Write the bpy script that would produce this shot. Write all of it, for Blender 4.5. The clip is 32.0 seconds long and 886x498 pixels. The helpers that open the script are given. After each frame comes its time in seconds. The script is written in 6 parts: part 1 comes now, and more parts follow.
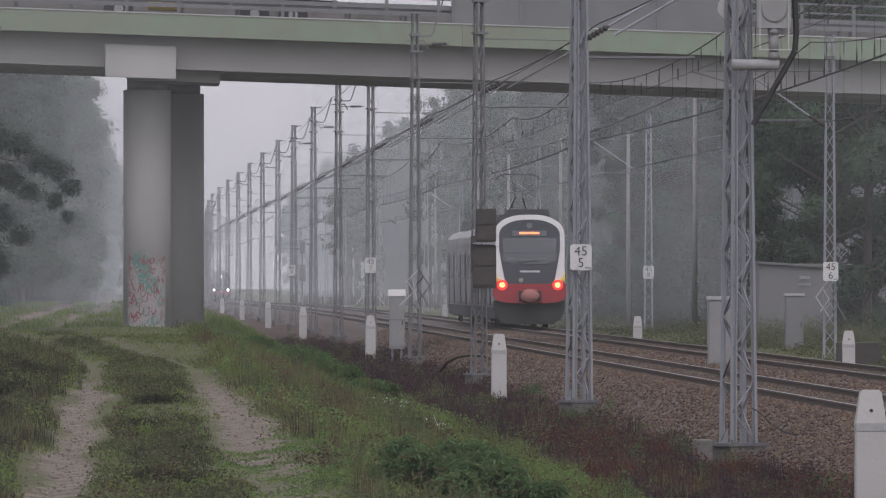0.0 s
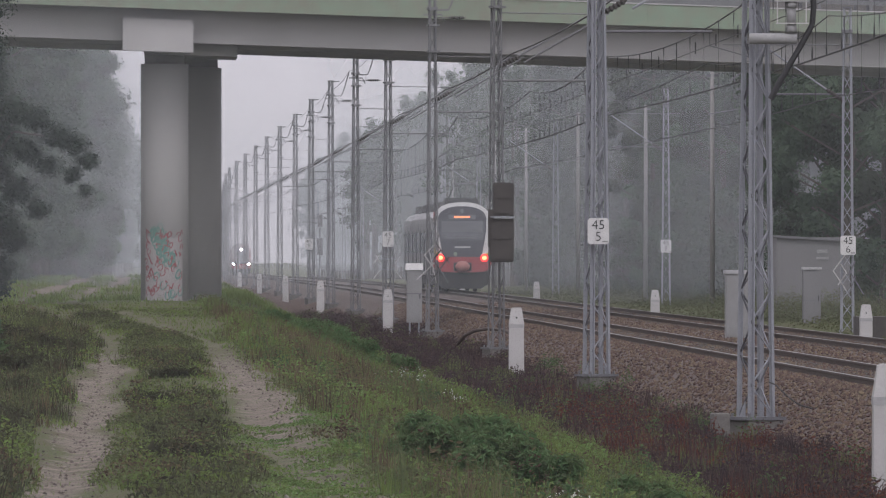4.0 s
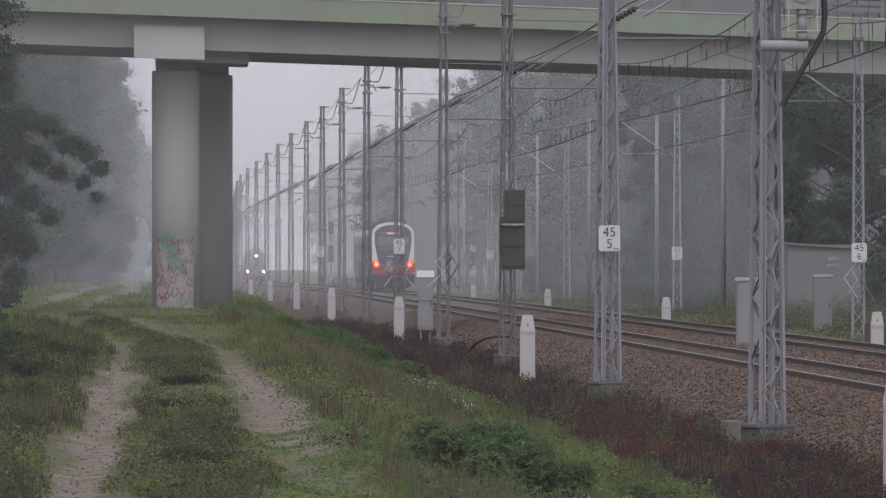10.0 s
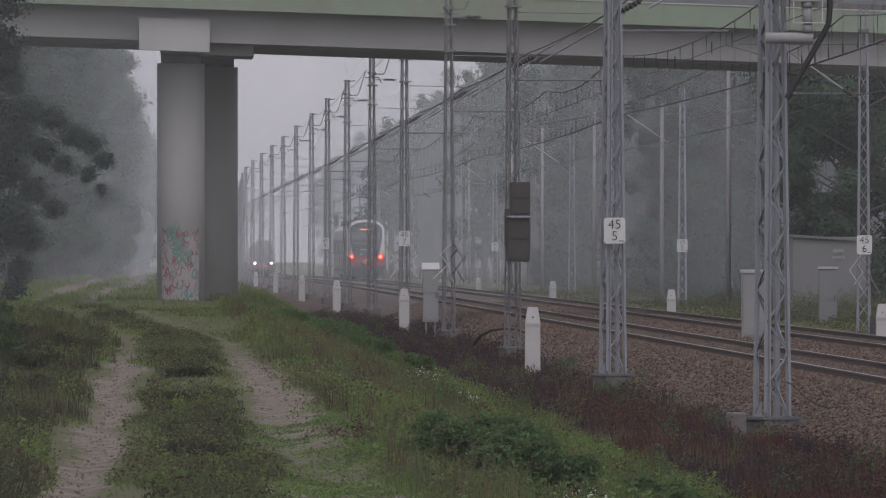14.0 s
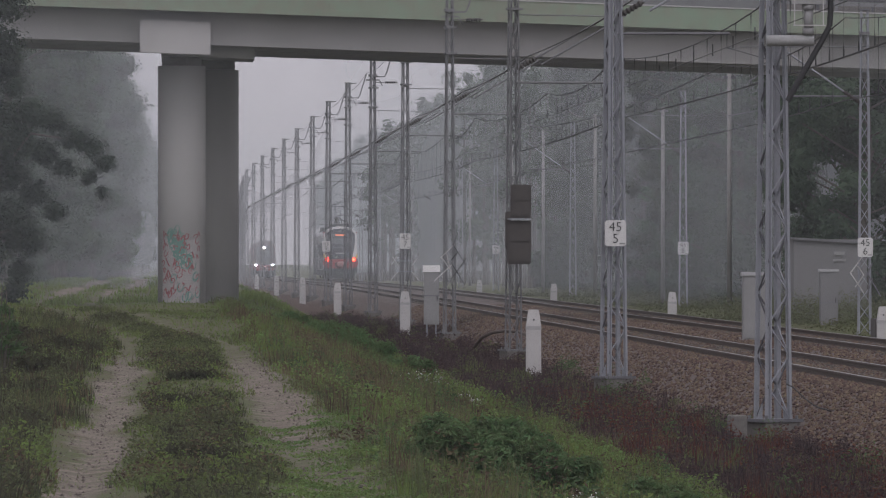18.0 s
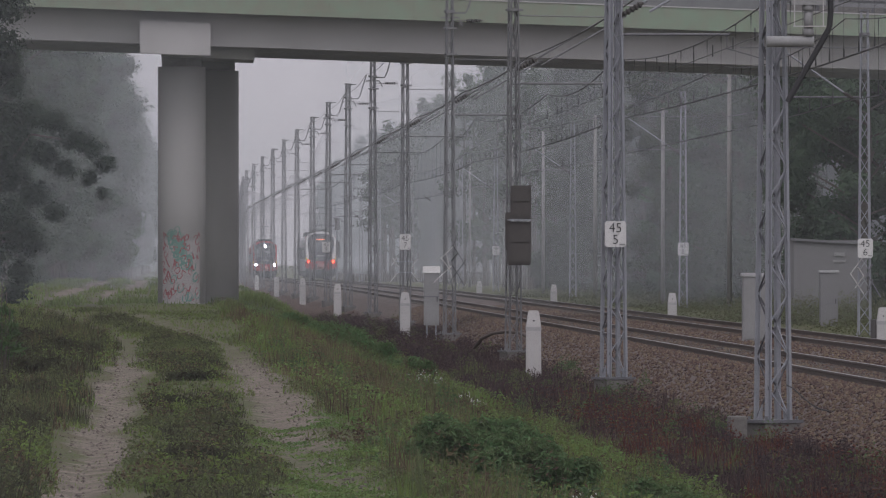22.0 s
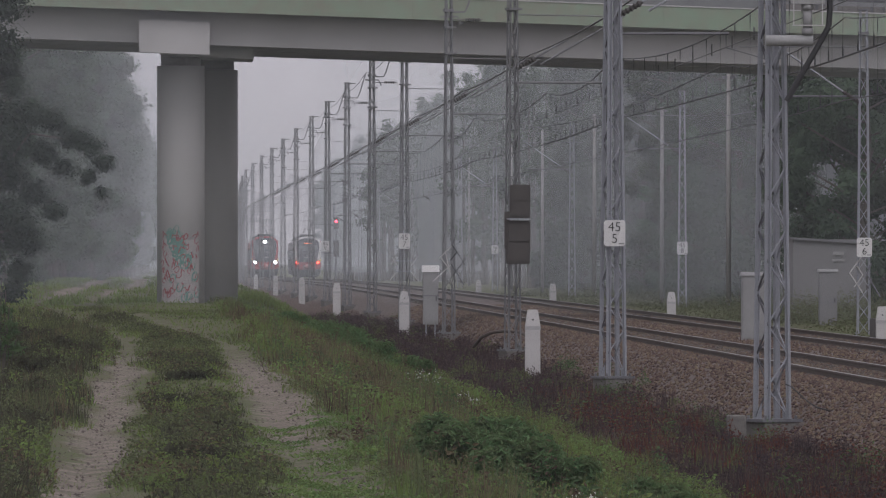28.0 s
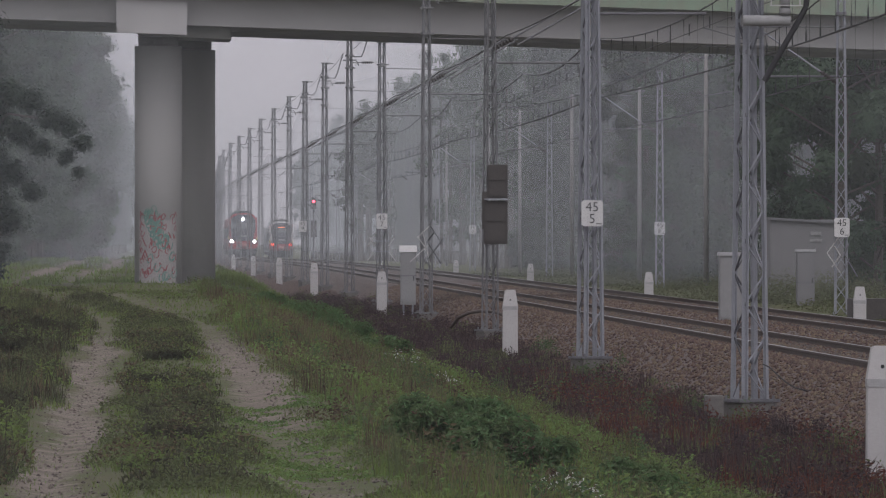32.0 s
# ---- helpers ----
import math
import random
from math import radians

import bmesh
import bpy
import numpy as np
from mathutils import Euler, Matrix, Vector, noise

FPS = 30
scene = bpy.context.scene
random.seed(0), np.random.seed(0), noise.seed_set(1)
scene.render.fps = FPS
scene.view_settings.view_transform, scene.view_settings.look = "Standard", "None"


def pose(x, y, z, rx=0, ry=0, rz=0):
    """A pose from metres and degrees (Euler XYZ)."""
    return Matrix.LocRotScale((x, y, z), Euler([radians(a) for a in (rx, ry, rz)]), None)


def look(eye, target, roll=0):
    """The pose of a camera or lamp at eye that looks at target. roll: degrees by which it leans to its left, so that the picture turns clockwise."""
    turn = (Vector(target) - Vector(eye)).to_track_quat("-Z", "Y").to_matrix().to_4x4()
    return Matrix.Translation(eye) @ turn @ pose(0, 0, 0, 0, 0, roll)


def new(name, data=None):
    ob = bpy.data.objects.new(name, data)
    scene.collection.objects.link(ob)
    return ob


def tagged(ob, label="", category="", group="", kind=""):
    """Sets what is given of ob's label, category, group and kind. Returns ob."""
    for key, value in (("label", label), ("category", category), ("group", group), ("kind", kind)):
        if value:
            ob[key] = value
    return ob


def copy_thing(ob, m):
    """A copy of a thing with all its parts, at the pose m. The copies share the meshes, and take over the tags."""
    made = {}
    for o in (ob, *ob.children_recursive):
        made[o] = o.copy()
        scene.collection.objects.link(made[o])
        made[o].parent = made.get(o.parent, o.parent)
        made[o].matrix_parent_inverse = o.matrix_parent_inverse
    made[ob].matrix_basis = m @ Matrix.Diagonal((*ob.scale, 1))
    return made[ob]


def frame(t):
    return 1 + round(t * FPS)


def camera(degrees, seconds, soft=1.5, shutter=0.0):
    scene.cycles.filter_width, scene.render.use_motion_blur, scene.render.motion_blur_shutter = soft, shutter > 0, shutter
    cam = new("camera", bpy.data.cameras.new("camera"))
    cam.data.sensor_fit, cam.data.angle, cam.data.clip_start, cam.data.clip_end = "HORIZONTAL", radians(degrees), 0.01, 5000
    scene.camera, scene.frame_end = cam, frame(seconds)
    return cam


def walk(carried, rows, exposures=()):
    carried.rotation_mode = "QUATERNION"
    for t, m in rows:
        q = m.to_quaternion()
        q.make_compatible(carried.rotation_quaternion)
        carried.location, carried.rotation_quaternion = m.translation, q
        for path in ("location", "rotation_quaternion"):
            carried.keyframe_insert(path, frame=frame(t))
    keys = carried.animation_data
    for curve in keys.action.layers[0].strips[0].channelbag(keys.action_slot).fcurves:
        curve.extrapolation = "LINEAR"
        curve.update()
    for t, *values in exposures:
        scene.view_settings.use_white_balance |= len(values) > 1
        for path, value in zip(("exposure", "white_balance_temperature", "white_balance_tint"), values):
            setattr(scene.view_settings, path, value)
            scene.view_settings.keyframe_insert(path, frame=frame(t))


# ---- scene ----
# The place: a double-track main line through misty woods, seen through a very long lens from beside a dirt road.
# +Y runs along the line, z = 0 is the top of the rails; the camera stands at the origin of x and y.
EYE = (0.0, 0.0, 2.0)
FOCAL = 20000.0          # the lens, as the length of one radian across 1568
cam = camera(math.degrees(2 * math.atan(784 / FOCAL)), 32.0, soft=1.15)

def aim(dx, dy):
    yaw, tilt = (500.0 - dx) / FOCAL, (10.0 + dy) / FOCAL
    return look(EYE, (EYE[0] + 500 * yaw, EYE[1] + 500, EYE[2] + 500 * tilt))


# seconds, then the sway of the hand-held camera to the left and downwards, in 1/20000 radian
walk(cam, [(t, aim(dx, dy)) for t, dx, dy in (
    (0, -59.7, 42.8), (0.5, -58.2, 24.5), (1, -55.2, 12.3), (1.5, -39.8, 7.6), (2, -39.8, 1.6), (2.5, -41.3, 4.6),
    (3, -38.3, 6.1), (3.5, -33.7, 1.6), (5.5, -19.9, -9.2), (6, -41.3, 4.6), (6.5, -38.3, 1.6), (7, -30.7, 1.6),
    (7.5, -13.8, 0.0), (8, -12.3, 12.3), (8.5, -23.0, 27.6), (9, -15.3, 24.5), (9.5, -7.6, 21.5), (10, -9.2, 9.2),
    (10.5, -16.9, 0.0), (11, -18.4, -6.1), (11.5, -13.8, -7.6), (12, -7.7, -9.2), (12.5, 3.1, -10.7), (13, 9.2, -3.1),
    (13.5, 1.5, -6.1), (14, 0.0, -4.6), (14.5, -6.1, -4.6), (16.5, 0.0, 1.6), (17, -3.1, 0.0), (17.5, 0.0, 0.0),
    (18, 1.5, 0.0), (18.5, 1.5, 1.5), (19, 3.1, 3.0), (19.5, 3.1, 3.1), (20, 3.1, 3.0), (20.5, -1.5, 1.5),
    (21, -1.6, 0.0), (21.5, 1.5, 1.5), (22, 1.5, 1.6), (22.5, 0.0, -1.5), (23, 0.0, 0.0), (23.5, 1.5, 1.6),
    (24, -1.6, 0.0), (24.5, 0.0, 0.0), (25, 0.0, 0.0), (25.5, 0.0, 0.0), (27.5, -3.1, -3.0), (28, 0.0, 0.0),
    (28.5, -4.6, -4.6), (29, -6.1, -9.2), (29.5, -13.8, -16.8), (30, -29.1, -29.1), (30.5, -35.2, -33.7), (31, -39.8, -36.8),
    (31.5, -39.8, -38.3), (32, -39.8, -35.2),
)], exposures=[(t, e, 6250, 15) for t, e in ((0, 0.70), (3, 0.79), (6, 0.81), (11, 0.70), (12.0, 0.42), (32, 0.43))])

# ---- world and light: a dull overcast morning ----
world = bpy.data.worlds.new("overcast_sky")
scene.world = world
world.use_nodes = True
wn, wl = world.node_tree.nodes, world.node_tree.links
sky = wn.new("ShaderNodeTexSky")
sky.sky_type = "NISHITA"
sky.sun_disc = False
sky.sun_elevation, sky.sun_rotation = radians(55), radians(173)
sky.air_density, sky.dust_density = 1.0, 4.0
grey = wn.new("ShaderNodeHueSaturation")
grey.inputs["Saturation"].default_value = 0.16
wl.new(sky.outputs[0], grey.inputs["Color"])
cloud = wn.new("ShaderNodeMix")          # an even layer of cloud over the clear sky
cloud.data_type = "RGBA"
cloud.inputs["Factor"].default_value = 0.6
cloud.inputs["B"].default_value = (3.80, 3.56, 3.66, 1)
wl.new(grey.outputs[0], cloud.inputs["A"])
wl.new(cloud.outputs["Result"], wn["Background"].inputs["Color"])
wn["Background"].inputs["Strength"].default_value = 0.15

sun = new("sun", bpy.data.lights.new("sun", "SUN"))
sun.data.energy, sun.data.angle, sun.data.color = 0.25, radians(25), (1.0, 0.97, 0.94)
sun.matrix_world = look((20, -160, 230), (0, 0, 0))


# ---- materials ----
def material(name, base, rough=0.8, metal=0.0, tint=None, grain=20.0, blotch=1.5, amount=0.5, bump=0.3, vary=0.0,
             island=False, stretch=None, coat=0.0, leaf=0.0):
    """Two scales of variation between base and tint, with a fine bump; vary: shift by object, or by island; leaf: share of light let through."""
    m = bpy.data.materials.new(name)
    m.use_nodes = True
    n, l = m.node_tree.nodes, m.node_tree.links
    p = n["Principled BSDF"]
    p.inputs["Roughness"].default_value, p.inputs["Metallic"].default_value = rough, metal
    p.inputs["Coat Weight"].default_value = coat
    co = n.new("ShaderNodeTexCoord")
    src = co.outputs["Object"]
    if stretch:
        mp = n.new("ShaderNodeMapping")
        mp.inputs["Scale"].default_value = stretch
        l.new(src, mp.inputs["Vector"])
        src = mp.outputs[0]
    tint = tint or tuple(c * 0.55 for c in base)
    fine, big = n.new("ShaderNodeTexNoise"), n.new("ShaderNodeTexNoise")
    for t, s in ((fine, grain), (big, blotch)):
        t.inputs["Scale"].default_value = s
        t.inputs["Detail"].default_value = 5.0
        t.inputs["Roughness"].default_value = 0.6
        l.new(src, t.inputs["Vector"])
    add = n.new("ShaderNodeMath")
    add.operation = "ADD"
    l.new(fine.outputs["Fac"], add.inputs[0])
    l.new(big.outputs["Fac"], add.inputs[1])
    ramp = n.new("ShaderNodeMapRange")
    ramp.inputs["From Min"].default_value, ramp.inputs["From Max"].default_value = 0.75, 1.25
    ramp.inputs["To Max"].default_value = amount
    l.new(add.outputs[0], ramp.inputs["Value"])
    mix = n.new("ShaderNodeMix")
    mix.data_type = "RGBA"
    mix.inputs["A"].default_value, mix.inputs["B"].default_value = (*base, 1), (*tint, 1)
    l.new(ramp.outputs["Result"], mix.inputs["Factor"])
    out = mix.outputs["Result"]
    if vary:
        if island:
            rnd = n.new("ShaderNodeNewGeometry").outputs["Random Per Island"]
        else:
            rnd = n.new("ShaderNodeObjectInfo").outputs["Random"]
        rng = n.new("ShaderNodeMapRange")
        rng.inputs["To Min"].default_value, rng.inputs["To Max"].default_value = 1 - vary, 1 + vary
        l.new(rnd, rng.inputs["Value"])
        hs = n.new("ShaderNodeHueSaturation")
        l.new(rng.outputs["Result"], hs.inputs["Value"])
        hue = n.new("ShaderNodeMapRange")
        hue.inputs["To Min"].default_value, hue.inputs["To Max"].default_value = 0.5 - vary * 0.08, 0.5 + vary * 0.08
        l.new(rnd, hue.inputs["Value"])
        l.new(hue.outputs["Result"], hs.inputs["Hue"])
        l.new(out, hs.inputs["Color"])
        out = hs.outputs["Color"]
    l.new(out, p.inputs["Base Color"])
    if leaf:
        thru, mixed = n.new("ShaderNodeBsdfTranslucent"), n.new("ShaderNodeMixShader")
        l.new(out, thru.inputs["Color"])
        mixed.inputs["Fac"].default_value = leaf
        l.new(p.outputs[0], mixed.inputs[1])
        l.new(thru.outputs[0], mixed.inputs[2])
        l.new(mixed.outputs[0], n["Material Output"].inputs["Surface"])
    if bump:
        b = n.new("ShaderNodeBump")
        b.inputs["Strength"].default_value = bump
        b.inputs["Distance"].default_value = 0.02
        l.new(fine.outputs["Fac"], b.inputs["Height"])
        l.new(b.outputs[0], p.inputs["Normal"])
    return m


def glowing(name, colour, strength):
    m = bpy.data.materials.new(name)
    m.use_nodes = True
    p = m.node_tree.nodes["Principled BSDF"]
    p.inputs["Base Color"].default_value = (*colour, 1)
    p.inputs["Emission Color"].default_value = (*colour, 1)
    p.inputs["Emission Strength"].default_value = strength
    return m


STEEL = material("galvanised_steel", (0.273, 0.282, 0.309), 0.6, 0.3, (0.197, 0.202, 0.223), 30, 2.0, 0.7)
STEEL_DULL = material("weathered_steel", (0.15, 0.15, 0.16), 0.7, 0.2, (0.09, 0.09, 0.10), 30, 2.0, 0.7)
# the same steel rods in a darker tone, with shade put into the colour
SHADED_LACING = material("shaded_lacing_rod", (0.075, 0.075, 0.085), 0.7, 0.2, (0.05, 0.05, 0.055), 30, 2.0, 0.7)
RAIL_SIDE = material("rusty_rail", (0.068, 0.048, 0.038), 0.85, 0.1, (0.040, 0.030, 0.026), 40, 3)
RAIL_TOP = material("polished_rail", (0.17, 0.165, 0.165), 0.5, 0.5, (0.11, 0.105, 0.10), 40, 3, bump=0.1)
SLEEPER = material("old_concrete_sleeper", (0.07, 0.06, 0.052), 0.95, 0, (0.04, 0.034, 0.03), 25, 2)
WIRE = material("oxidised_wire", (0.05, 0.05, 0.052), 0.6, 0.4)
CABLE = material("black_rubber_cable", (0.02, 0.02, 0.022), 0.6)
CONCRETE = material("pale_concrete", (0.40, 0.39, 0.385), 0.9, 0, (0.28, 0.273, 0.268), 14, 0.5, 0.6)
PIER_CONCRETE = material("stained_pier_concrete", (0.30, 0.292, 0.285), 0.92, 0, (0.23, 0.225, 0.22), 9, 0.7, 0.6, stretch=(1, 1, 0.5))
CONCRETE_DARK = material("weathered_concrete", (0.17, 0.16, 0.15), 0.92, 0, (0.09, 0.085, 0.08), 14, 0.6, 0.8)
FASCIA = material("green_painted_fascia", (0.185, 0.248, 0.180), 0.8, 0, (0.185, 0.180, 0.140), 3, 0.16, 0.85)
DECK_GREY = material("grey_deck_parts", (0.15, 0.15, 0.155), 0.8, 0, (0.10, 0.10, 0.105), 10, 0.7, 0.7)
DECK_DARK = material("dull_guard_rail", (0.10, 0.10, 0.108), 0.6, 0.3, (0.07, 0.07, 0.075), 10, 0.7, 0.7)
# concrete below the deck, coloured darker than the girders to carry its shade
SOFFIT = material("shaded_soffit", (0.27, 0.265, 0.26), 0.9, 0, (0.20, 0.195, 0.19), 8, 0.7)
BARRIER = material("noise_barrier_panel", (0.15, 0.155, 0.155), 0.7, 0, (0.11, 0.115, 0.118), 6, 0.5, 0.7)
PLATE = material("enamelled_plate", (0.52, 0.515, 0.51), 0.5, 0, (0.42, 0.415, 0.41), 18, 2.5, 0.5)
LID_WHITE = material("clean_white_lid", (0.70, 0.69, 0.68), 0.6, 0, (0.56, 0.55, 0.54), 10, 1.5, 0.5)
WHITE = material("white_paint", (0.375, 0.366, 0.362), 0.7, 0, (0.30, 0.29, 0.28), 18, 2.5, 0.5)
BLACK = material("black_paint", (0.02, 0.02, 0.022), 0.5)
GREY_BOX = material("grey_enamel", (0.21, 0.21, 0.21), 0.6, 0, (0.16, 0.16, 0.16), 12, 1.5, 0.6)
SIGNAL_BLACK = material("matt_black_signal", (0.046, 0.042, 0.040), 0.85, 0, (0.075, 0.066, 0.060), 12, 2)
WALL = material("pale_render_wall", (0.25, 0.25, 0.25), 0.9, 0, (0.19, 0.19, 0.19), 8, 0.8, 0.6)
HUT_WALL = material("grey_render_wall", (0.150, 0.148, 0.150), 0.9, 0, (0.13, 0.128, 0.13), 8, 0.8, 0.7)
ROOF = material("dark_roof_sheet", (0.13, 0.13, 0.135), 0.8)
WOOD_POLE = material("grey_pole", (0.25, 0.24, 0.235), 0.9, 0, (0.16, 0.155, 0.15), 16, 1.0, stretch=(1, 1, 0.2))
STONE = material("ballast_stone", (0.112, 0.070, 0.050), 0.95, 0, (0.050, 0.038, 0.032), 30, 6, 0.9, vary=0.55, island=True)
GRASS = material("meadow_grass", (0.136, 0.182, 0.048), 0.9, 0, (0.082, 0.111, 0.034), 1.4, 0.4, 1, 0, vary=0.28, island=True, leaf=0.42)
STRAW = material("dry_stalks", (0.133, 0.109, 0.065), 0.95, 0, (0.093, 0.074, 0.046), 3, 0.5, 0.9, 0, vary=0.4, island=True, leaf=0.42)
HEATH = material("dead_brown_weeds", (0.072, 0.045, 0.042), 0.95, 0, (0.035, 0.027, 0.028), 1.6, 0.4, 1, 0, vary=0.4, island=True, leaf=0.42)
RUSTWEED = material("rusty_red_dock", (0.113, 0.037, 0.026), 0.95, 0, (0.062, 0.027, 0.021), 1.6, 0.5, 1, 0, vary=0.3, island=True, leaf=0.42)
LEAF_NEAR = material("nettle_leaf", (0.078, 0.121, 0.046), 0.8, 0, (0.043, 0.072, 0.031), 3.0, 1.0, 1, 0, vary=0.3, island=True, leaf=0.42)
SHRUB = material("shrub_leaf", (0.105, 0.150, 0.060), 0.8, 0, (0.060, 0.109, 0.040), 5.0, 1.5, 1, 0, vary=0.35, island=True, leaf=0.42)
LEAF = material("broadleaf_crown", (0.070, 0.100, 0.056), 0.9, 0, (0.036, 0.055, 0.034), 0.5, 0.2, 1, 0, vary=0.28, leaf=0.42)
PINE = material("pine_needles", (0.044, 0.062, 0.040), 0.95, 0, (0.022, 0.034, 0.024), 0.6, 0.2, 1, 0, vary=0.22, leaf=0.42)
BARK = material("bark", (0.075, 0.066, 0.055), 0.95, 0, (0.045, 0.039, 0.033), 14, 2, stretch=(1, 1, 0.25))
BLOSSOM = material("white_blossom", (0.62, 0.62, 0.58), 0.8, vary=0.2, island=True)
TRAIN_RED = material("train_red", (0.24, 0.012, 0.018), 0.45, 0, (0.20, 0.010, 0.014), 3, 0.4, 0.5, 0.05, coat=0.2)
TRAIN_WHITE = material("train_white", (0.54, 0.535, 0.53), 0.4, 0, (0.42, 0.41, 0.40), 3, 0.4, 0.5, 0.05, coat=0.3)
TRAIN_GREY = material("train_grey_side", (0.25, 0.245, 0.25), 0.5, 0, (0.18, 0.178, 0.18), 3, 0.4, 0.6, 0.05)
TRAIN_DARK = material("train_dark_front", (0.018, 0.019, 0.030), 0.5, 0, (0.028, 0.028, 0.036), 3, 0.4, 0.5, 0.05)
CAB_GREY = material("grey_cab_panel", (0.085, 0.09, 0.10), 0.7, 0, (0.12, 0.125, 0.13), 6, 1.5, 0.6)
UNDER = material("sooty_underframe", (0.03, 0.03, 0.03), 0.9)
GLASS_DARK = material("tinted_glass", (0.06, 0.065, 0.075), 0.12, 0, (0.09, 0.095, 0.10), 1.5, 0.5, bump=0)
YELLOW = material("yellow_paint", (0.62, 0.42, 0.03), 0.5)
SKYBOX_GREY = material("seat_grey", (0.30, 0.30, 0.30), 0.8)
TAIL = glowing("red_tail_lamp", (1.0, 0.17, 0.06), 3.6)
# the red halo round a tail lamp, as a glowing disc
TAIL_HALO = glowing("red_lamp_halo", (0.9, 0.02, 0.015), 1.0)
HEAD = glowing("white_headlamp", (1.0, 0.93, 0.93), 60.0)
REDSIG = glowing("red_signal_lens", (1.0, 0.05, 0.08), 6.0)
DEST = glowing("amber_led", (1.0, 0.25, 0.10), 0.75)


def mist_material(name, thick):
    """Thin hanging droplets: most light passes, the rest is scattered both ways."""
    m = bpy.data.materials.new(name)
    m.use_nodes = True
    n, l = m.node_tree.nodes, m.node_tree.links
    n.remove(n["Principled BSDF"])
    clear, back, fwd = n.new("ShaderNodeBsdfTransparent"), n.new("ShaderNodeBsdfDiffuse"), n.new("ShaderNodeBsdfTranslucent")
    for b in (back, fwd):
        b.inputs["Color"].default_value = (0.430, 0.452, 0.465, 1)
    # each droplet gathers light from the whole sky above it
    both, mix = n.new("ShaderNodeAddShader"), n.new("ShaderNodeMixShader")
    for b, up in ((back, 1.0), (fwd, -1.0)):
        axis = n.new("ShaderNodeCombineXYZ")
        axis.inputs["Z"].default_value = up
        l.new(axis.outputs[0], b.inputs["Normal"])
    l.new(back.outputs[0], both.inputs[0])
    l.new(fwd.outputs[0], both.inputs[1])
    co, cloud, rng = n.new("ShaderNodeTexCoord"), n.new("ShaderNodeTexNoise"), n.new("ShaderNodeMapRange")
    cloud.inputs["Scale"].default_value = 0.09
    cloud.inputs["Detail"].default_value = 3.0
    l.new(co.outputs["Object"], cloud.inputs["Vector"])
    l.new(cloud.outputs["Fac"], rng.inputs["Value"])
    rng.inputs["From Min"].default_value, rng.inputs["From Max"].default_value = 0.3, 0.7
    rng.inputs["To Min"].default_value, rng.inputs["To Max"].default_value = thick * 0.85, thick * 1.15
    # it thins out towards the ground
    sep, low, mul = n.new("ShaderNodeSeparateXYZ"), n.new("ShaderNodeMapRange"), n.new("ShaderNodeMath")
    l.new(co.outputs["Object"], sep.inputs[0])
    l.new(sep.outputs["Z"], low.inputs["Value"])
    low.inputs["From Min"].default_value, low.inputs["From Max"].default_value = -0.9, 0.8
    mul.operation = "MULTIPLY"
    high, thin = n.new("ShaderNodeMapRange"), n.new("ShaderNodeMath")
    l.new(sep.outputs["Z"], high.inputs["Value"])
    high.inputs["From Min"].default_value, high.inputs["From Max"].default_value = 9.0, 22.0
    high.inputs["To Min"].default_value, high.inputs["To Max"].default_value = 1.0, 0.42
    thin.operation = "MULTIPLY"
    l.new(rng.outputs["Result"], thin.inputs[0])
    l.new(high.outputs["Result"], thin.inputs[1])
    l.new(thin.outputs[0], mul.inputs[0])
    l.new(low.outputs["Result"], mul.inputs[1])
    # it lies thinner over the open line than along the woods
    west, east, most, last = n.new("ShaderNodeMapRange"), n.new("ShaderNodeMapRange"), n.new("ShaderNodeMath"), n.new("ShaderNodeMath")
    for r, a, b, ta, tb in ((west, -1.0, 4.0, 0.60, 0.32), (east, 18.5, 24.0, 0.31, 0.78)):
        l.new(sep.outputs["X"], r.inputs["Value"])
        r.inputs["From Min"].default_value, r.inputs["From Max"].default_value = a, b
        r.inputs["To Min"].default_value, r.inputs["To Max"].default_value = ta, tb
    most.operation, last.operation = "MAXIMUM", "MULTIPLY"
    l.new(west.outputs["Result"], most.inputs[0])
    l.new(east.outputs["Result"], most.inputs[1])
    l.new(mul.outputs[0], last.inputs[0])
    l.new(most.outputs[0], last.inputs[1])
    l.new(last.outputs[0], mix.inputs["Fac"])
    l.new(clear.outputs[0], mix.inputs[1])
    l.new(both.outputs[0], mix.inputs[2])
    l.new(mix.outputs[0], n["Material Output"].inputs["Surface"])
    return m


# ---- mesh helpers ----
def box(bm, c, s, turn=0.0, top=1.0):
    """A box round c of size s, turned about z; top: taper of its upper end."""
    ca, sa = math.cos(radians(turn)), math.sin(radians(turn))
    v = []
    for z in (-0.5, 0.5):
        k = top if z > 0 else 1.0
        for x, y in ((-0.5, -0.5), (0.5, -0.5), (0.5, 0.5), (-0.5, 0.5)):
            px, py = x * s[0] * k, y * s[1] * k
            v.append(bm.verts.new((c[0] + px * ca - py * sa, c[1] + px * sa + py * ca, c[2] + z * s[2])))
    for f in ((3, 2, 1, 0), (4, 5, 6, 7), (0, 1, 5, 4), (1, 2, 6, 5), (2, 3, 7, 6), (3, 0, 4, 7)):
        bm.faces.new([v[i] for i in f])
    return v


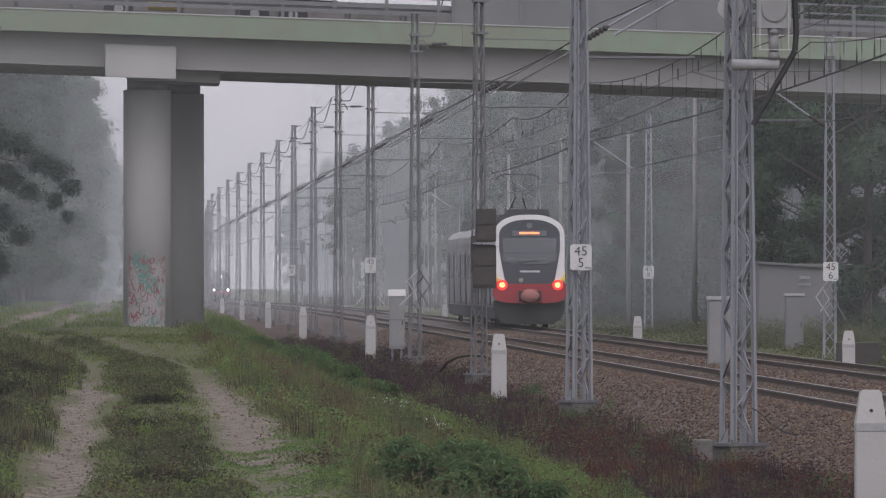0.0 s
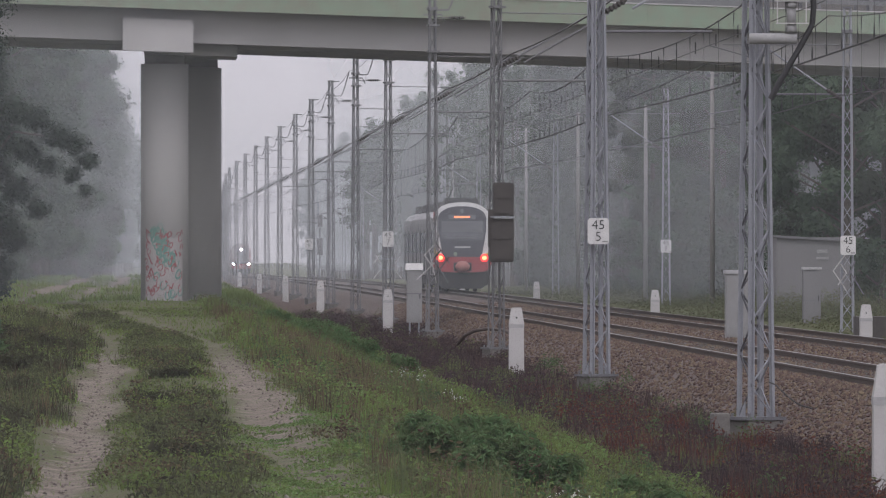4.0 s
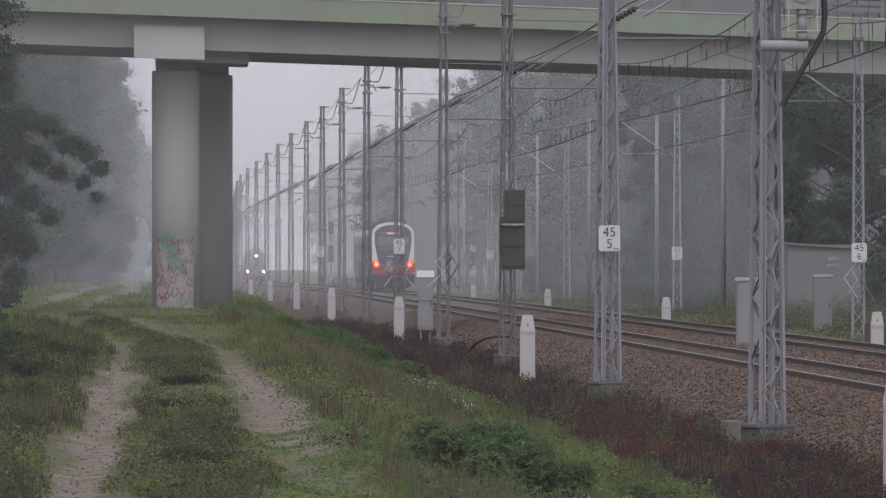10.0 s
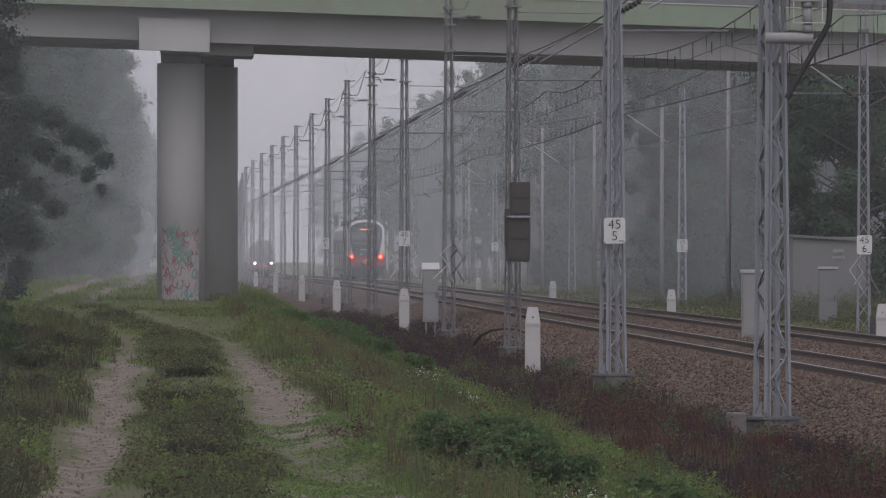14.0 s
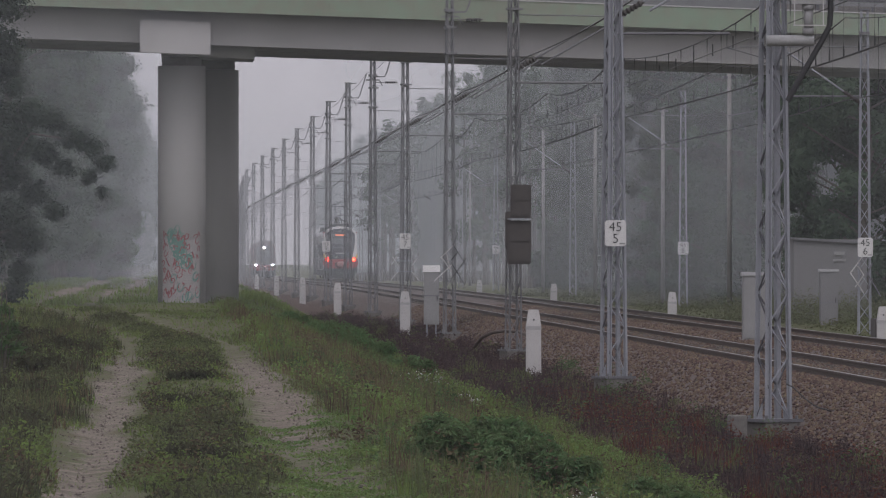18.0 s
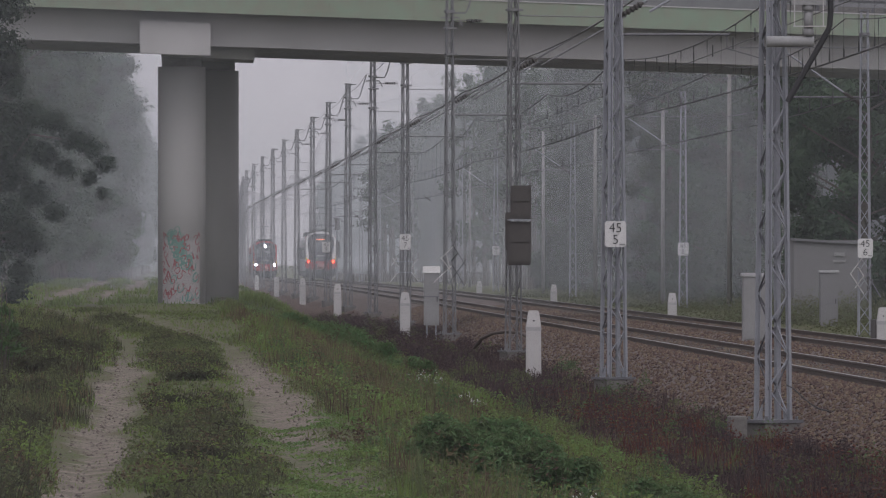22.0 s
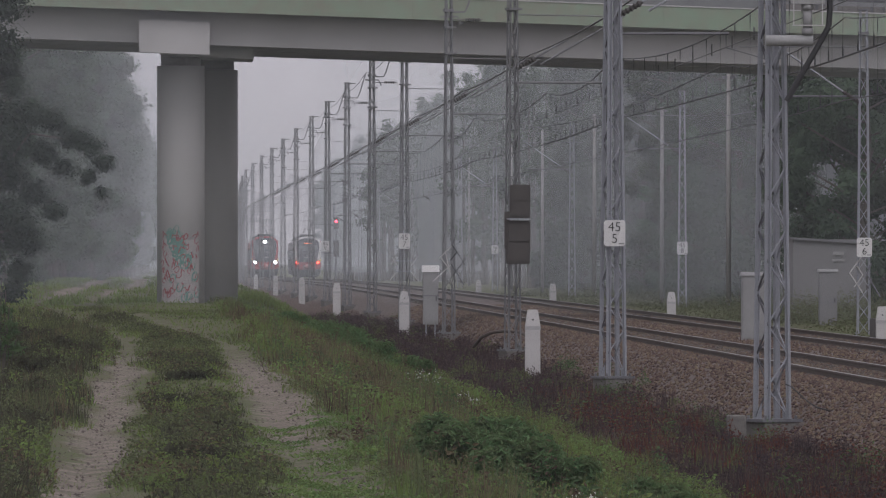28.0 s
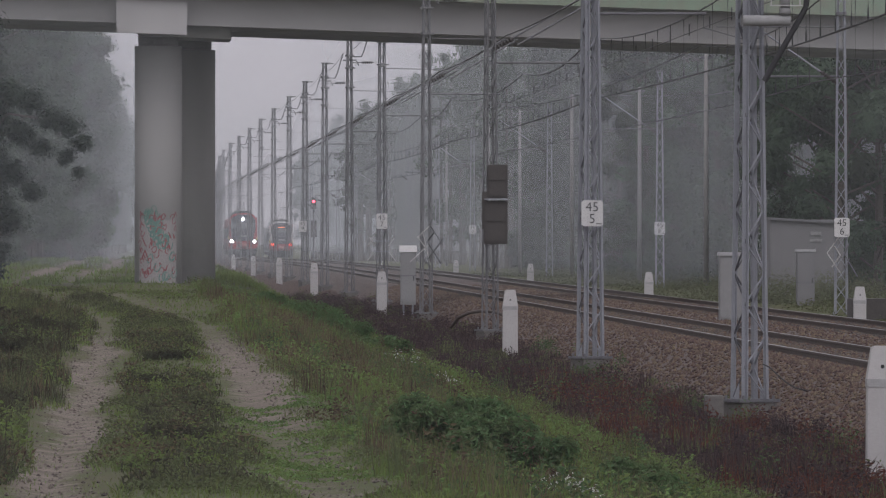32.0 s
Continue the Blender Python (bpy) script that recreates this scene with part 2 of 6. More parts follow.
def bar(bm, p, q, w, h=None, n=4):
    """A straight bar or tube from p to q."""
    p, q = Vector(p), Vector(q)
    d = (q - p).normalized()
    a = d.cross(Vector((0, 0, 1)) if abs(d.z) < 0.9 else Vector((1, 0, 0))).normalized()
    b = d.cross(a)
    h = w if h is None else h
    rings = []
    for e in (p, q):
        r = []
        for i in range(n):
            g = 2 * math.pi * (i + 0.5) / n
            k = 0.5 / math.cos(math.pi / n) if n == 4 else 0.5
            r.append(bm.verts.new(e + a * (math.cos(g) * w * k) + b * (math.sin(g) * h * k)))
        rings.append(r)
    for i in range(n):
        j = (i + 1) % n
        bm.faces.new((rings[0][i], rings[0][j], rings[1][j], rings[1][i]))
    bm.faces.new(rings[0][::-1])
    bm.faces.new(rings[1])


def line(bm, pts, w, n=4):
    for p, q in zip(pts, pts[1:]):
        bar(bm, p, q, w, None, n)


def drum(bm, p, q, r0, r1=None, n=12):
    """A cone or cylinder from p (radius r0) to q (radius r1)."""
    p, q = Vector(p), Vector(q)
    r1 = r0 if r1 is None else r1
    d = (q - p).normalized()
    a = d.cross(Vector((0, 0, 1)) if abs(d.z) < 0.9 else Vector((1, 0, 0))).normalized()
    b = d.cross(a)
    rings = [[bm.verts.new(e + (a * math.cos(2 * math.pi * i / n) + b * math.sin(2 * math.pi * i / n)) * r) for i in range(n)]
             for e, r in ((p, r0), (q, r1))]
    for i in range(n):
        j = (i + 1) % n
        bm.faces.new((rings[0][i], rings[0][j], rings[1][j], rings[1][i]))
    bm.faces.new(rings[0][::-1])
    bm.faces.new(rings[1])


def lathe(bm, p, q, radii, n=10):
    """One turned piece from p to q: radii at even steps."""
    p, q = Vector(p), Vector(q)
    d = (q - p).normalized()
    a = d.cross(Vector((0, 0, 1)) if abs(d.z) < 0.9 else Vector((1, 0, 0))).normalized()
    b = d.cross(a)
    rings = []
    for k, r in enumerate(radii):
        e = p.lerp(q, k / (len(radii) - 1))
        rings.append([bm.verts.new(e + (a * math.cos(6.2832 * i / n) + b * math.sin(6.2832 * i / n)) * r) for i in range(n)])
    for s, t in zip(rings, rings[1:]):
        for i in range(n):
            j = (i + 1) % n
            bm.faces.new((s[i], s[j], t[j], t[i]))
    bm.faces.new(rings[0][::-1])
    bm.faces.new(rings[-1])


def bent(bm, pts, w, out):
    """One flat rod bent through the points; out: the way its thickness goes."""
    out = Vector(out).normalized() * w / 2
    rows = []
    for i, p in enumerate(pts):
        a, b = Vector(pts[max(0, i - 1)]), Vector(pts[min(len(pts) - 1, i + 1)])
        side = (b - a).cross(out).normalized() * w / 2
        p = Vector(p)
        rows.append([bm.verts.new(p + side + out), bm.verts.new(p - side + out), bm.verts.new(p - side - out), bm.verts.new(p + side - out)])
    for s, t in zip(rows, rows[1:]):
        for i in range(4):
            j = (i + 1) % 4
            bm.faces.new((s[i], s[j], t[j], t[i]))
    bm.faces.new(rows[0][::-1])
    bm.faces.new(rows[-1])


def mesh_of(bm, name, mat, smooth=False):
    me = bpy.data.meshes.new(name)
    bmesh.ops.recalc_face_normals(bm, faces=bm.faces)
    bm.to_mesh(me)
    bm.free()
    me.materials.append(mat)
    if smooth:
        for p in me.polygons:
            p.use_smooth = True
    return me


def part(name, bm, mat, parent, label="", smooth=False):
    ob = new(name, mesh_of(bm, name, mat, smooth))
    ob.parent = parent
    if label:
        tagged(ob, label)
    return ob


def thing(name, bm, mat, label, category, group="", kind="", smooth=False):
    return tagged(new(name, mesh_of(bm, name, mat, smooth)), label, category, group, kind)


def base(name, m, label, category, group="", kind=""):
    ob = new(name)
    ob.matrix_basis = m
    return tagged(ob, label, category, group, kind)


def raw(name, verts, faces, mat, smooth=False):
    me = bpy.data.meshes.new(name)
    me.from_pydata([tuple(v) for v in verts], [], [tuple(f) for f in faces])
    me.materials.append(mat)
    if smooth:
        for p in me.polygons:
            p.use_smooth = True
    return me


def smoothstep(a, b, x):
    t = np.clip((x - a) / (b - a), 0, 1)
    return t * t * (3 - 2 * t)


# ---- the plan ----
def dip(y):
    """The line sinks a little in the distance."""
    return np.interp(y, (500, 815, 1000, 1120, 1235, 1310, 1480, 1700, 2200), (0, -0.08, -0.2, -0.4, -0.62, -0.76, -1.12, -1.5, -1.8))


TRACK_1, TRACK_2, GAUGE = 12.30, 16.42, 1.50


def bend_1(y):
    return float(np.interp(y, (700, 815, 890, 950, 1000, 1050, 1090, 1130, 1170, 1222, 1310, 1480, 1600, 1700, 1800),
                           (0, -0.46, -0.75, -1.1, -1.4, -1.65, -1.78, -1.8, -1.55, -1.0, -0.24, 1.16, 2.1, 2.55, 2.6)))


def bend_2(y):
    return float(np.interp(y, (640, 700, 815, 872, 948, 998, 1050, 1105, 1150, 1235, 1272, 1355, 1400, 1500, 1700, 1800),
                           (0, -0.1, -0.46, -0.58, -0.88, -1.08, -1.22, -1.19, -1.0, -0.32, 0.0, 0.9, 1.33, 2.0, 3.0, 3.1)))


def road_centre(y):
    return 0.33 - 3.8 * smoothstep(200.0, 410.0, y) + 1.4 * smoothstep(410.0, 540.0, y) - 1.5 * smoothstep(560.0, 760.0, y)


def lie(x, y):
    """Height of the ground."""
    x, y = np.asarray(x, float), np.asarray(y, float)
    z = 0.33 + 0.05 * np.sin(y * 0.045 + x * 0.3) + 0.04 * np.sin(x * 1.1 + y * 0.09)
    z = z - 0.35 * smoothstep(600.0, 900.0, y) * smoothstep(-30.0, 0.0, x)
    z = z + 0.36 * smoothstep(425.0, 560.0, y) * (1 - smoothstep(1.0, 5.0, x)) - 0.5 * smoothstep(570.0, 700.0, y) * (1 - smoothstep(1.0, 5.0, x))
    edge = 1.7 + 0.25 * np.sin(y * 0.03) + 2.2 * smoothstep(330.0, 420.0, y)
    ditch = -0.72 + 0.04 * np.sin(y * 0.11 + x)
    run = np.clip((x - edge) / (6.0 - edge), 0, 1)
    z = z + (ditch - z) * (0.65 * run + 0.35 * run * run * (3 - 2 * run))
    z = z - 0.22 * np.exp(-((x - 8.75) / 0.75) ** 2)
    bed = -0.68 + dip(y) + 0 * x
    z = z + (bed - z) * smoothstep(9.2, 10.2, x)
    out = -0.35 + 0.08 * np.sin(x * 0.7 + y * 0.05) + dip(y)
    z = z + (out - z) * smoothstep(18.8, 20.5, x)
    z = z + 0.12 * np.exp(-((x - 1.2) / 2.5) ** 2 - ((y - 386.0) / 25.0) ** 2)
    # worn wheel tracks of the dirt road
    c = road_centre(y)
    for s in (-0.9, 0.9):
        z = z - 0.07 * np.exp(-((x - c - s) / 0.28) ** 2) * (x < 3)
    return z


# ground: one sheet, fine beside the road, coarse to the horizon
def ground_sheet():
    xs = np.concatenate([-np.geomspace(9.2, 2500, 26)[::-1], np.arange(-9, 10.6, 0.2), np.arange(11, 22, 1.0), np.geomspace(22.5, 2500, 26)])
    ys = np.concatenate([[-900, -300, -100, -30, 0, 20, 40], np.arange(55, 260, 0.7), np.arange(260, 480, 1.5), np.arange(480, 1000, 10),
                         np.geomspace(1000, 4500, 30)])
    gx, gy = np.meshgrid(xs, ys)
    gz = lie(gx, gy)
    bumps = np.random.RandomState(3).normal(0, 0.0004, gz.shape)
    gz = gz + bumps * (np.abs(gx) < 12) * (gy < 500)
    nx, ny = len(xs), len(ys)
    verts = np.stack([gx, gy, gz], -1).reshape(-1, 3)
    i = np.arange(ny - 1)[:, None] * nx + np.arange(nx - 1)[None]
    faces = np.stack([i, i + 1, i + nx + 1, i + nx], -1).reshape(-1, 4)
    me = bpy.data.meshes.new("ground")
    me.from_pydata(verts.tolist(), [], faces.tolist())
    c = road_centre(gy)
    dirt = np.zeros_like(gx)
    c = c + 0.10 * np.sin(gy * 0.21) + 0.07 * np.sin(gy * 0.53 + 1.0)
    for s, w in ((-0.9, 0.32), (1.0, 0.46)):
        dirt = np.maximum(dirt, np.exp(-(np.abs(gx - c - s) / w) ** 4) * (1 - 0.45 * smoothstep(165.0, 200.0, gy) * (1 - smoothstep(430.0, 480.0, gy)))
                          * (1 - (0.42 if s > 0 else 0.0) * (1 - smoothstep(96.0, 116.0, gy))))
    dirt = np.maximum(dirt, smoothstep(430.0, 460.0, gy) * np.maximum(np.exp(-((gx - c - 1.0) / 0.55) ** 4), np.exp(-((gx - c + 1.0) / 0.6) ** 4)))
    brown = smoothstep(5.9, 6.6, gx + 0.25 * np.sin(gy * 0.2) + 0.2 * np.sin(gy * 0.47)) * (1 - smoothstep(19.0, 20.0, gx))
    for key, val in (("dirt", dirt), ("brown", brown)):
        at = me.attributes.new(key, "FLOAT", "POINT")
        at.data.foreach_set("value", val.reshape(-1).astype(np.float32))
    for p in me.polygons:
        p.use_smooth = True
    m = bpy.data.materials.new("ground_soil_and_turf")
    m.use_nodes = True
    n, l = m.node_tree.nodes, m.node_tree.links
    p = n["Principled BSDF"]
    p.inputs["Roughness"].default_value = 1.0
    p.inputs["Specular IOR Level"].default_value = 0.15
    co = n.new("ShaderNodeTexCoord").outputs["Object"]

    def noise_of(scale, detail=5.0):
        t = n.new("ShaderNodeTexNoise")
        t.inputs["Scale"].default_value, t.inputs["Detail"].default_value = scale, detail
        l.new(co, t.inputs["Vector"])
        return t.outputs["Fac"]

    def blend(fac, a, b):
        t = n.new("ShaderNodeMix")
        t.data_type = "RGBA"
        for k, v in (("Factor", fac), ("A", a), ("B", b)):
            if isinstance(v, tuple):
                t.inputs[k].default_value = (*v, 1)
            else:
                l.new(v, t.inputs[k])
        return t.outputs["Result"]

    def spread(v, a, b):
        t = n.new("ShaderNodeMapRange")
        t.inputs["From Min"].default_value, t.inputs["From Max"].default_value = a, b
        l.new(v, t.inputs["Value"])
        return t.outputs["Result"]

    def attr(key):
        t = n.new("ShaderNodeAttribute")
        t.attribute_name = key
        return t.outputs["Fac"]

    turf = blend(spread(noise_of(0.7), 0.4, 0.6), (0.070, 0.084, 0.032), (0.086, 0.076, 0.042))
    turf = blend(spread(noise_of(9), 0.35, 0.7), turf, (0.062, 0.068, 0.034))
    sand = blend(spread(noise_of(2.0), 0.35, 0.65), (0.200, 0.168, 0.142), (0.130, 0.108, 0.088))
    sand = blend(spread(noise_of(4.5), 0.48, 0.62), sand, (0.105, 0.084, 0.066))
    sand = blend(spread(noise_of(22), 0.52, 0.70), sand, (0.072, 0.058, 0.046))
    sand = blend(spread(noise_of(60), 0.58, 0.70), sand, (0.26, 0.23, 0.20))
    rag = n.new("ShaderNodeMath")
    rag.operation = "MULTIPLY_ADD"
    l.new(noise_of(1.6), rag.inputs[0])
    rag.inputs[1].default_value = 1.5
    l.new(attr("dirt"), rag.inputs[2])
    col = blend(spread(rag.outputs[0], 1.25, 1.75), turf, sand)
    peat = blend(spread(noise_of(3), 0.4, 0.65), (0.056, 0.040, 0.033), (0.080, 0.050, 0.038))
    col = blend(attr("brown"), col, peat)
    l.new(col, p.inputs["Base Color"])
    b = n.new("ShaderNodeBump")
    b.inputs["Strength"].default_value, b.inputs["Distance"].default_value = 0.03, 0.01
    l.new(noise_of(14), b.inputs["Height"])
    l.new(b.outputs[0], p.inputs["Normal"])
    me.materials.append(m)
    return tagged(new("ground", me), "grassy ground with a rutted sandy track and a brown ditch", "ground", kind="structure")


ground_sheet()


# ---- the railway ----
def extrude_along(name, profile, centre, bend, ys, mats, zoff=0.0):
    """A profile (x, z) drawn along the line; the face from point 0 to 1 takes the second material."""
    n = len(profile)
    verts, faces, idx = [], [], []
    for y in ys:
        cx, cz = centre + float(bend(y)), zoff + float(dip(y))
        verts += [(cx + px, y, cz + pz) for px, pz in profile]
    for r in range(len(ys) - 1):
        for i in range(n):
            j = (i + 1) % n
            a = r * n
            faces.append((a + i, a + j, a + n + j, a + n + i))
            idx.append(1 if (i == 0 and len(mats) > 1) else 0)
    faces.append(tuple(range(n))[::-1])
    idx.append(0)
    faces.append(tuple((len(ys) - 1) * n + i for i in range(n)))
    idx.append(0)
    me = raw(name, verts, faces, mats[0])
    for m in mats[1:]:
        me.materials.append(m)
    me.polygons.foreach_set("material_index", idx)
    return me


YS_LINE = [float(v) for v in np.concatenate([np.arange(-120, 480, 20.0), np.arange(480, 2000, 20.0), np.arange(2000, 3600, 200.0)])]
RAIL_PROFILE = [(-0.036, 0.0), (0.036, 0.0), (0.036, -0.035), (0.012, -0.05), (0.012, -0.14), (0.075, -0.165), (0.075, -0.172),
                (-0.075, -0.172), (-0.075, -0.165), (-0.012, -0.14), (-0.012, -0.05), (-0.036, -0.035)]

for tname, tc, tb in (("railway_track_west", TRACK_1, bend_1), ("railway_track_east", TRACK_2, bend_2)):
    tr = base("railway_track", Matrix(), "railway track with rusty rails on grey concrete sleepers", "track", "tracks of the line", "structure")
    for s in (-0.75, 0.75):
        ob = new("rail", extrude_along("rail", RAIL_PROFILE, tc + s, tb, YS_LINE, [RAIL_SIDE, RAIL_TOP]))
        ob.parent = tr
    bm = bmesh.new()
    for i in range(700):
        y = 60 + i * 0.65
        box(bm, (tc + float(tb(y)), y, -0.19), (2.5, 0.26, 0.16), 0, 0.94)
    tagged(part("sleepers", bm, SLEEPER, tr), kind="stuff")

BED_PROFILE = [(-4.9, -0.80), (-3.9, -0.25), (-3.5, -0.125), (3.5, -0.125), (3.9, -0.25), (4.9, -0.80)]
BALLAST = material("ballast_bed", (0.082, 0.056, 0.045), 0.95, 0, (0.05, 0.040, 0.035), 16, 1.2, 0.9, 1.0)
bed = new("ballast_bed", extrude_along("ballast_bed", BED_PROFILE, 14.36, lambda y: 0.5 * (bend_1(y) + bend_2(y)), YS_LINE, [BALLAST]))
tagged(bed, "brown crushed stone ballast under the tracks", "ballast", kind="structure")


def bed_height(x):
    r = np.abs(x - 14.36)
    return np.interp(r, [0, 3.5, 3.9, 4.9], [-0.125, -0.125, -0.25, -0.80])


def scatter_stones(name, x, y, z, r, mat, label, category, rs):
    n = len(x)
    unit = np.array([(1, 0, 0), (0, 1, 0), (-1, 0, 0), (0, -1, 0), (0.1, 0.1, 0.8), (0, 0, -0.8)])
    v = unit[None] * r[:, None, None] * rs.uniform(0.65, 1.35, (n, 6, 3))
    a = rs.rand(n) * 6.28
    ca, sa = np.cos(a)[:, None], np.sin(a)[:, None]
    v = np.stack([v[..., 0] * ca - v[..., 1] * sa, v[..., 0] * sa + v[..., 1] * ca, v[..., 2]], -1)
    v += np.stack([x, y, z + r * 0.25], -1)[:, None]
    f = np.array([(0, 1, 4), (1, 2, 4), (2, 3, 4), (3, 0, 4), (1, 0, 5), (2, 1, 5), (3, 2, 5), (0, 3, 5)])
    f = (f[None] + 6 * np.arange(n)[:, None, None]).reshape(-1, 3)
    tagged(new(name, raw(name, v.reshape(-1, 3).tolist(), f.tolist(), mat)), label, category, kind="stuff")


def stones_of_the_line():
    rs = np.random.RandomState(11)
    n = 56000
    y = 145 + 330 * rs.rand(n) ** 1.7
    x = np.where(rs.rand(n) < 0.5, rs.uniform(9.3, 11.5, n), rs.uniform(11.5, 17.3, n))
    free = np.ones(n, bool)
    for c in (TRACK_1 - 0.75, TRACK_1 + 0.75, TRACK_2 - 0.75, TRACK_2 + 0.75):
        free &= np.abs(x - c) > 0.09
    x, y = x[free], y[free]
    scatter_stones("ballast_stones", x, y, bed_height(x), rs.uniform(0.018, 0.046, len(x)), STONE, "loose brown and grey crushed stones of the ballast", "ballast", rs)
    n = 5500
    y = 73 + 130 * rs.rand(n) ** 1.3
    left = rs.rand(n) < 0.55
    x = road_centre(y) + np.where(left, -0.9, 1.0) + np.where(left, rs.normal(0, 0.19, n), rs.normal(0, 0.26, n))
    grit = material("road_grit", (0.152, 0.132, 0.112), 0.95, 0, (0.072, 0.060, 0.048), 20, 3, 1, 0, vary=0.5, island=True)
    scatter_stones("road_pebbles", x, y, lie(x, y), 0.005 + 0.017 * rs.rand(n) ** 3, grit, "small pebbles and clods in the wheel tracks", "gravel", rs)


stones_of_the_line()


# ---- catenary masts ----
def leg_at(z, w0, w1, h):
    return (w0 + (w1 - w0) * z / h) / 2


def lattice_mast(label, group, h=11.2, w0=0.41, w1=0.19, reach=0.0, top_arm=True, steel=STEEL, dull=STEEL_DULL, rod=0.020, leg=0.088, lace=None):
    """A tapered four-legged lattice mast; reach: how far its cantilever goes to the side of the track (sign: which side)."""
    lace = lace or SHADED_LACING
    th = base("catenary_mast", Matrix(), label, "catenary mast", group)
    corners = ((-1, -1), (1, -1), (1, 1), (-1, 1))
    for sx, sy in corners:
        bm = bmesh.new()
        a, b = leg_at(0, w0, w1, h), leg_at(h, w0, w1, h)
        bar(bm, (sx * (a - 0.035), sy * (a - 0.01), 0), (sx * (b - 0.035), sy * (b - 0.01), h), leg, 0.016)
        bar(bm, (sx * (a - 0.008), sy * (a - 0.035), 0), (sx * (b - 0.008), sy * (b - 0.035), h), 0.016, leg)
        part("leg", bm, steel, th)
    n = int(h / 0.47)
    for k in range(4):
        bm = bmesh.new()
        (ax, ay), (bx, by) = corners[k], corners[(k + 1) % 4]
        pts = []
        for i in range(n * 4 + 1):
            z = 0.05 + (h - 0.1) * i / (n * 4)
            r = leg_at(z, w0, w1, h) - 0.02
            u = math.cos(math.pi * i / 4 + math.pi * k)
            u = 0.25 * u + 0.75 * (2 / math.pi) * math.asin(u)
            pts.append(((ax + bx + (bx - ax) * u) / 2 * r, (ay + by + (by - ay) * u) / 2 * r, z))
        bent(bm, pts, rod, (ay - by, bx - ax, 0))
        # rear and left faces are coloured darker, as if in shade
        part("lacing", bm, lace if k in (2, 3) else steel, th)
    bm = bmesh.new()
    box(bm, (0, 0, 0.02), (w0 + 0.30, w0 + 0.24, 0.05))
    for sx, sy in corners:
        drum(bm, (sx * (w0 / 2 + 0.06), sy * (w0 / 2 + 0.06), 0), (sx * (w0 / 2 + 0.06), sy * (w0 / 2 + 0.06), 0.1), 0.022, None, 6)
    part("base_plate", bm, dull, th)
    for sx in (-1, 1):
        bm = bmesh.new()
        v = [bm.verts.new((sx * (w0 / 2 + d), e, z)) for e in (-0.006, 0.006) for d, z in ((-0.02, 0.04), (0.09, 0.04), (-0.02, 0.3))]
        for f in ((0, 1, 2), (5, 4, 3), (0, 3, 4, 1), (1, 4, 5, 2), (2, 5, 3, 0)):
            bm.faces.new([v[i] for i in f])
        part("gusset", bm, steel, th)
    bm = bmesh.new()
    box(bm, (0, 0, -0.43), (w0 + 0.22, w0 + 0.22, 0.84), 0, 0.97)
    part("foundation", bm, CONCRETE_DARK, th, "weathered concrete foundation block")
    bm = bmesh.new()
    box(bm, (0, 0, h), (w1 + 0.06, w1 + 0.06, 0.05))
    part("head_plate", bm, dull, th)
    bm = bmesh.new()
    box(bm, (0, 0, h - 0.7), (w1 + 0.09, w1 + 0.09, 0.09))
    part("head_collar", bm, dull, th)
    for z in ((9.1, 9.95) if top_arm else ()):
        bm = bmesh.new()
        box(bm, (0.03, 0, z), (w1 + 0.16, w1 + 0.12, 0.06))
        part("collar", bm, dull, th)
    if top_arm:
        bm = bmesh.new()
        bent(bm, [(-0.3, 0.06, 10.3), (0.3, 0.06, 10.3), (0.42, 0.06, 10.05)], 0.05, (0, 1, 0))
        part("cross_arm", bm, dull, th)
        bm = bmesh.new()
        bent(bm, [(0.05, 0, h - 0.75), (0.52, 0, h - 0.75), (0.62, 0, h - 0.55), (0.92, 0, h + 0.45)], 0.055, (0, 1, 0))
        part("feeder_arm", bm, dull, th)
        bm = bmesh.new()
        bar(bm, (0.05, 0, h - 0.05), (0.42, 0, h - 0.02), 0.05)
        part("peak_arm", bm, dull, th)
        bm = bmesh.new()
        lathe(bm, (0.1, 0.1, h - 1.0), (1.1, 0.1, h - 1.0), [0.015] * 12 + [0.07, 0.03] * 6 + [0.015] * 2, 8)
        part("insulator", bm, SIGNAL_BLACK, th, "brown ribbed insulator")
    if reach:
        s = 1 if reach > 0 else -1
        r = abs(reach)
        bm = bmesh.new()
        for k, off in enumerate((0.0, 0.45)[:2 if s > 0 else 1]):
            if k:
                bm = bmesh.new()
            if s > 0:
                bar(bm, (0.3 + off, 0.1 * k, 7.62), (2.45 + off, 0.1 * k, 8.87), 0.06, None, 8)
            else:
                bar(bm, (-0.35, 0, 7.10), (-2.7, 0, 8.72), 0.06, None, 8)
            part("cantilever_tube", bm, steel, th)
        bm = bmesh.new()
        bar(bm, (-s * 0.6, 0, 8.6) if s < 0 else (0.1, 0, 8.95), (s * (r + 0.1), 0, 8.6 if s < 0 else 8.9), 0.03, None, 6)
        part("top_tie", bm, dull, th)
        bm = bmesh.new()
        bar(bm, (s * 0.1, 0, 7.14), (s * 2.4, 0, 7.14), 0.06, None, 8)
        part("registration_tube", bm, dull, th)
        bm = bmesh.new()
        bent(bm, [(s * 2.35, 0.03, 7.14), (s * 2.35, 0.03, 6.85), (s * (r + 0.5), 0.03, 6.55), (s * (r - 0.1), 0.03, 6.15)], 0.028, (0, 1, 0))
        part("registration_arm", bm, dull, th)
        bm = bmesh.new()
        lathe(bm, (s * 0.1, 0, 7.5 if s > 0 else 6.93), (s * 0.62, 0, 7.8 if s > 0 else 7.28), [0.03] + [0.075, 0.04] * 6 + [0.03], 8)
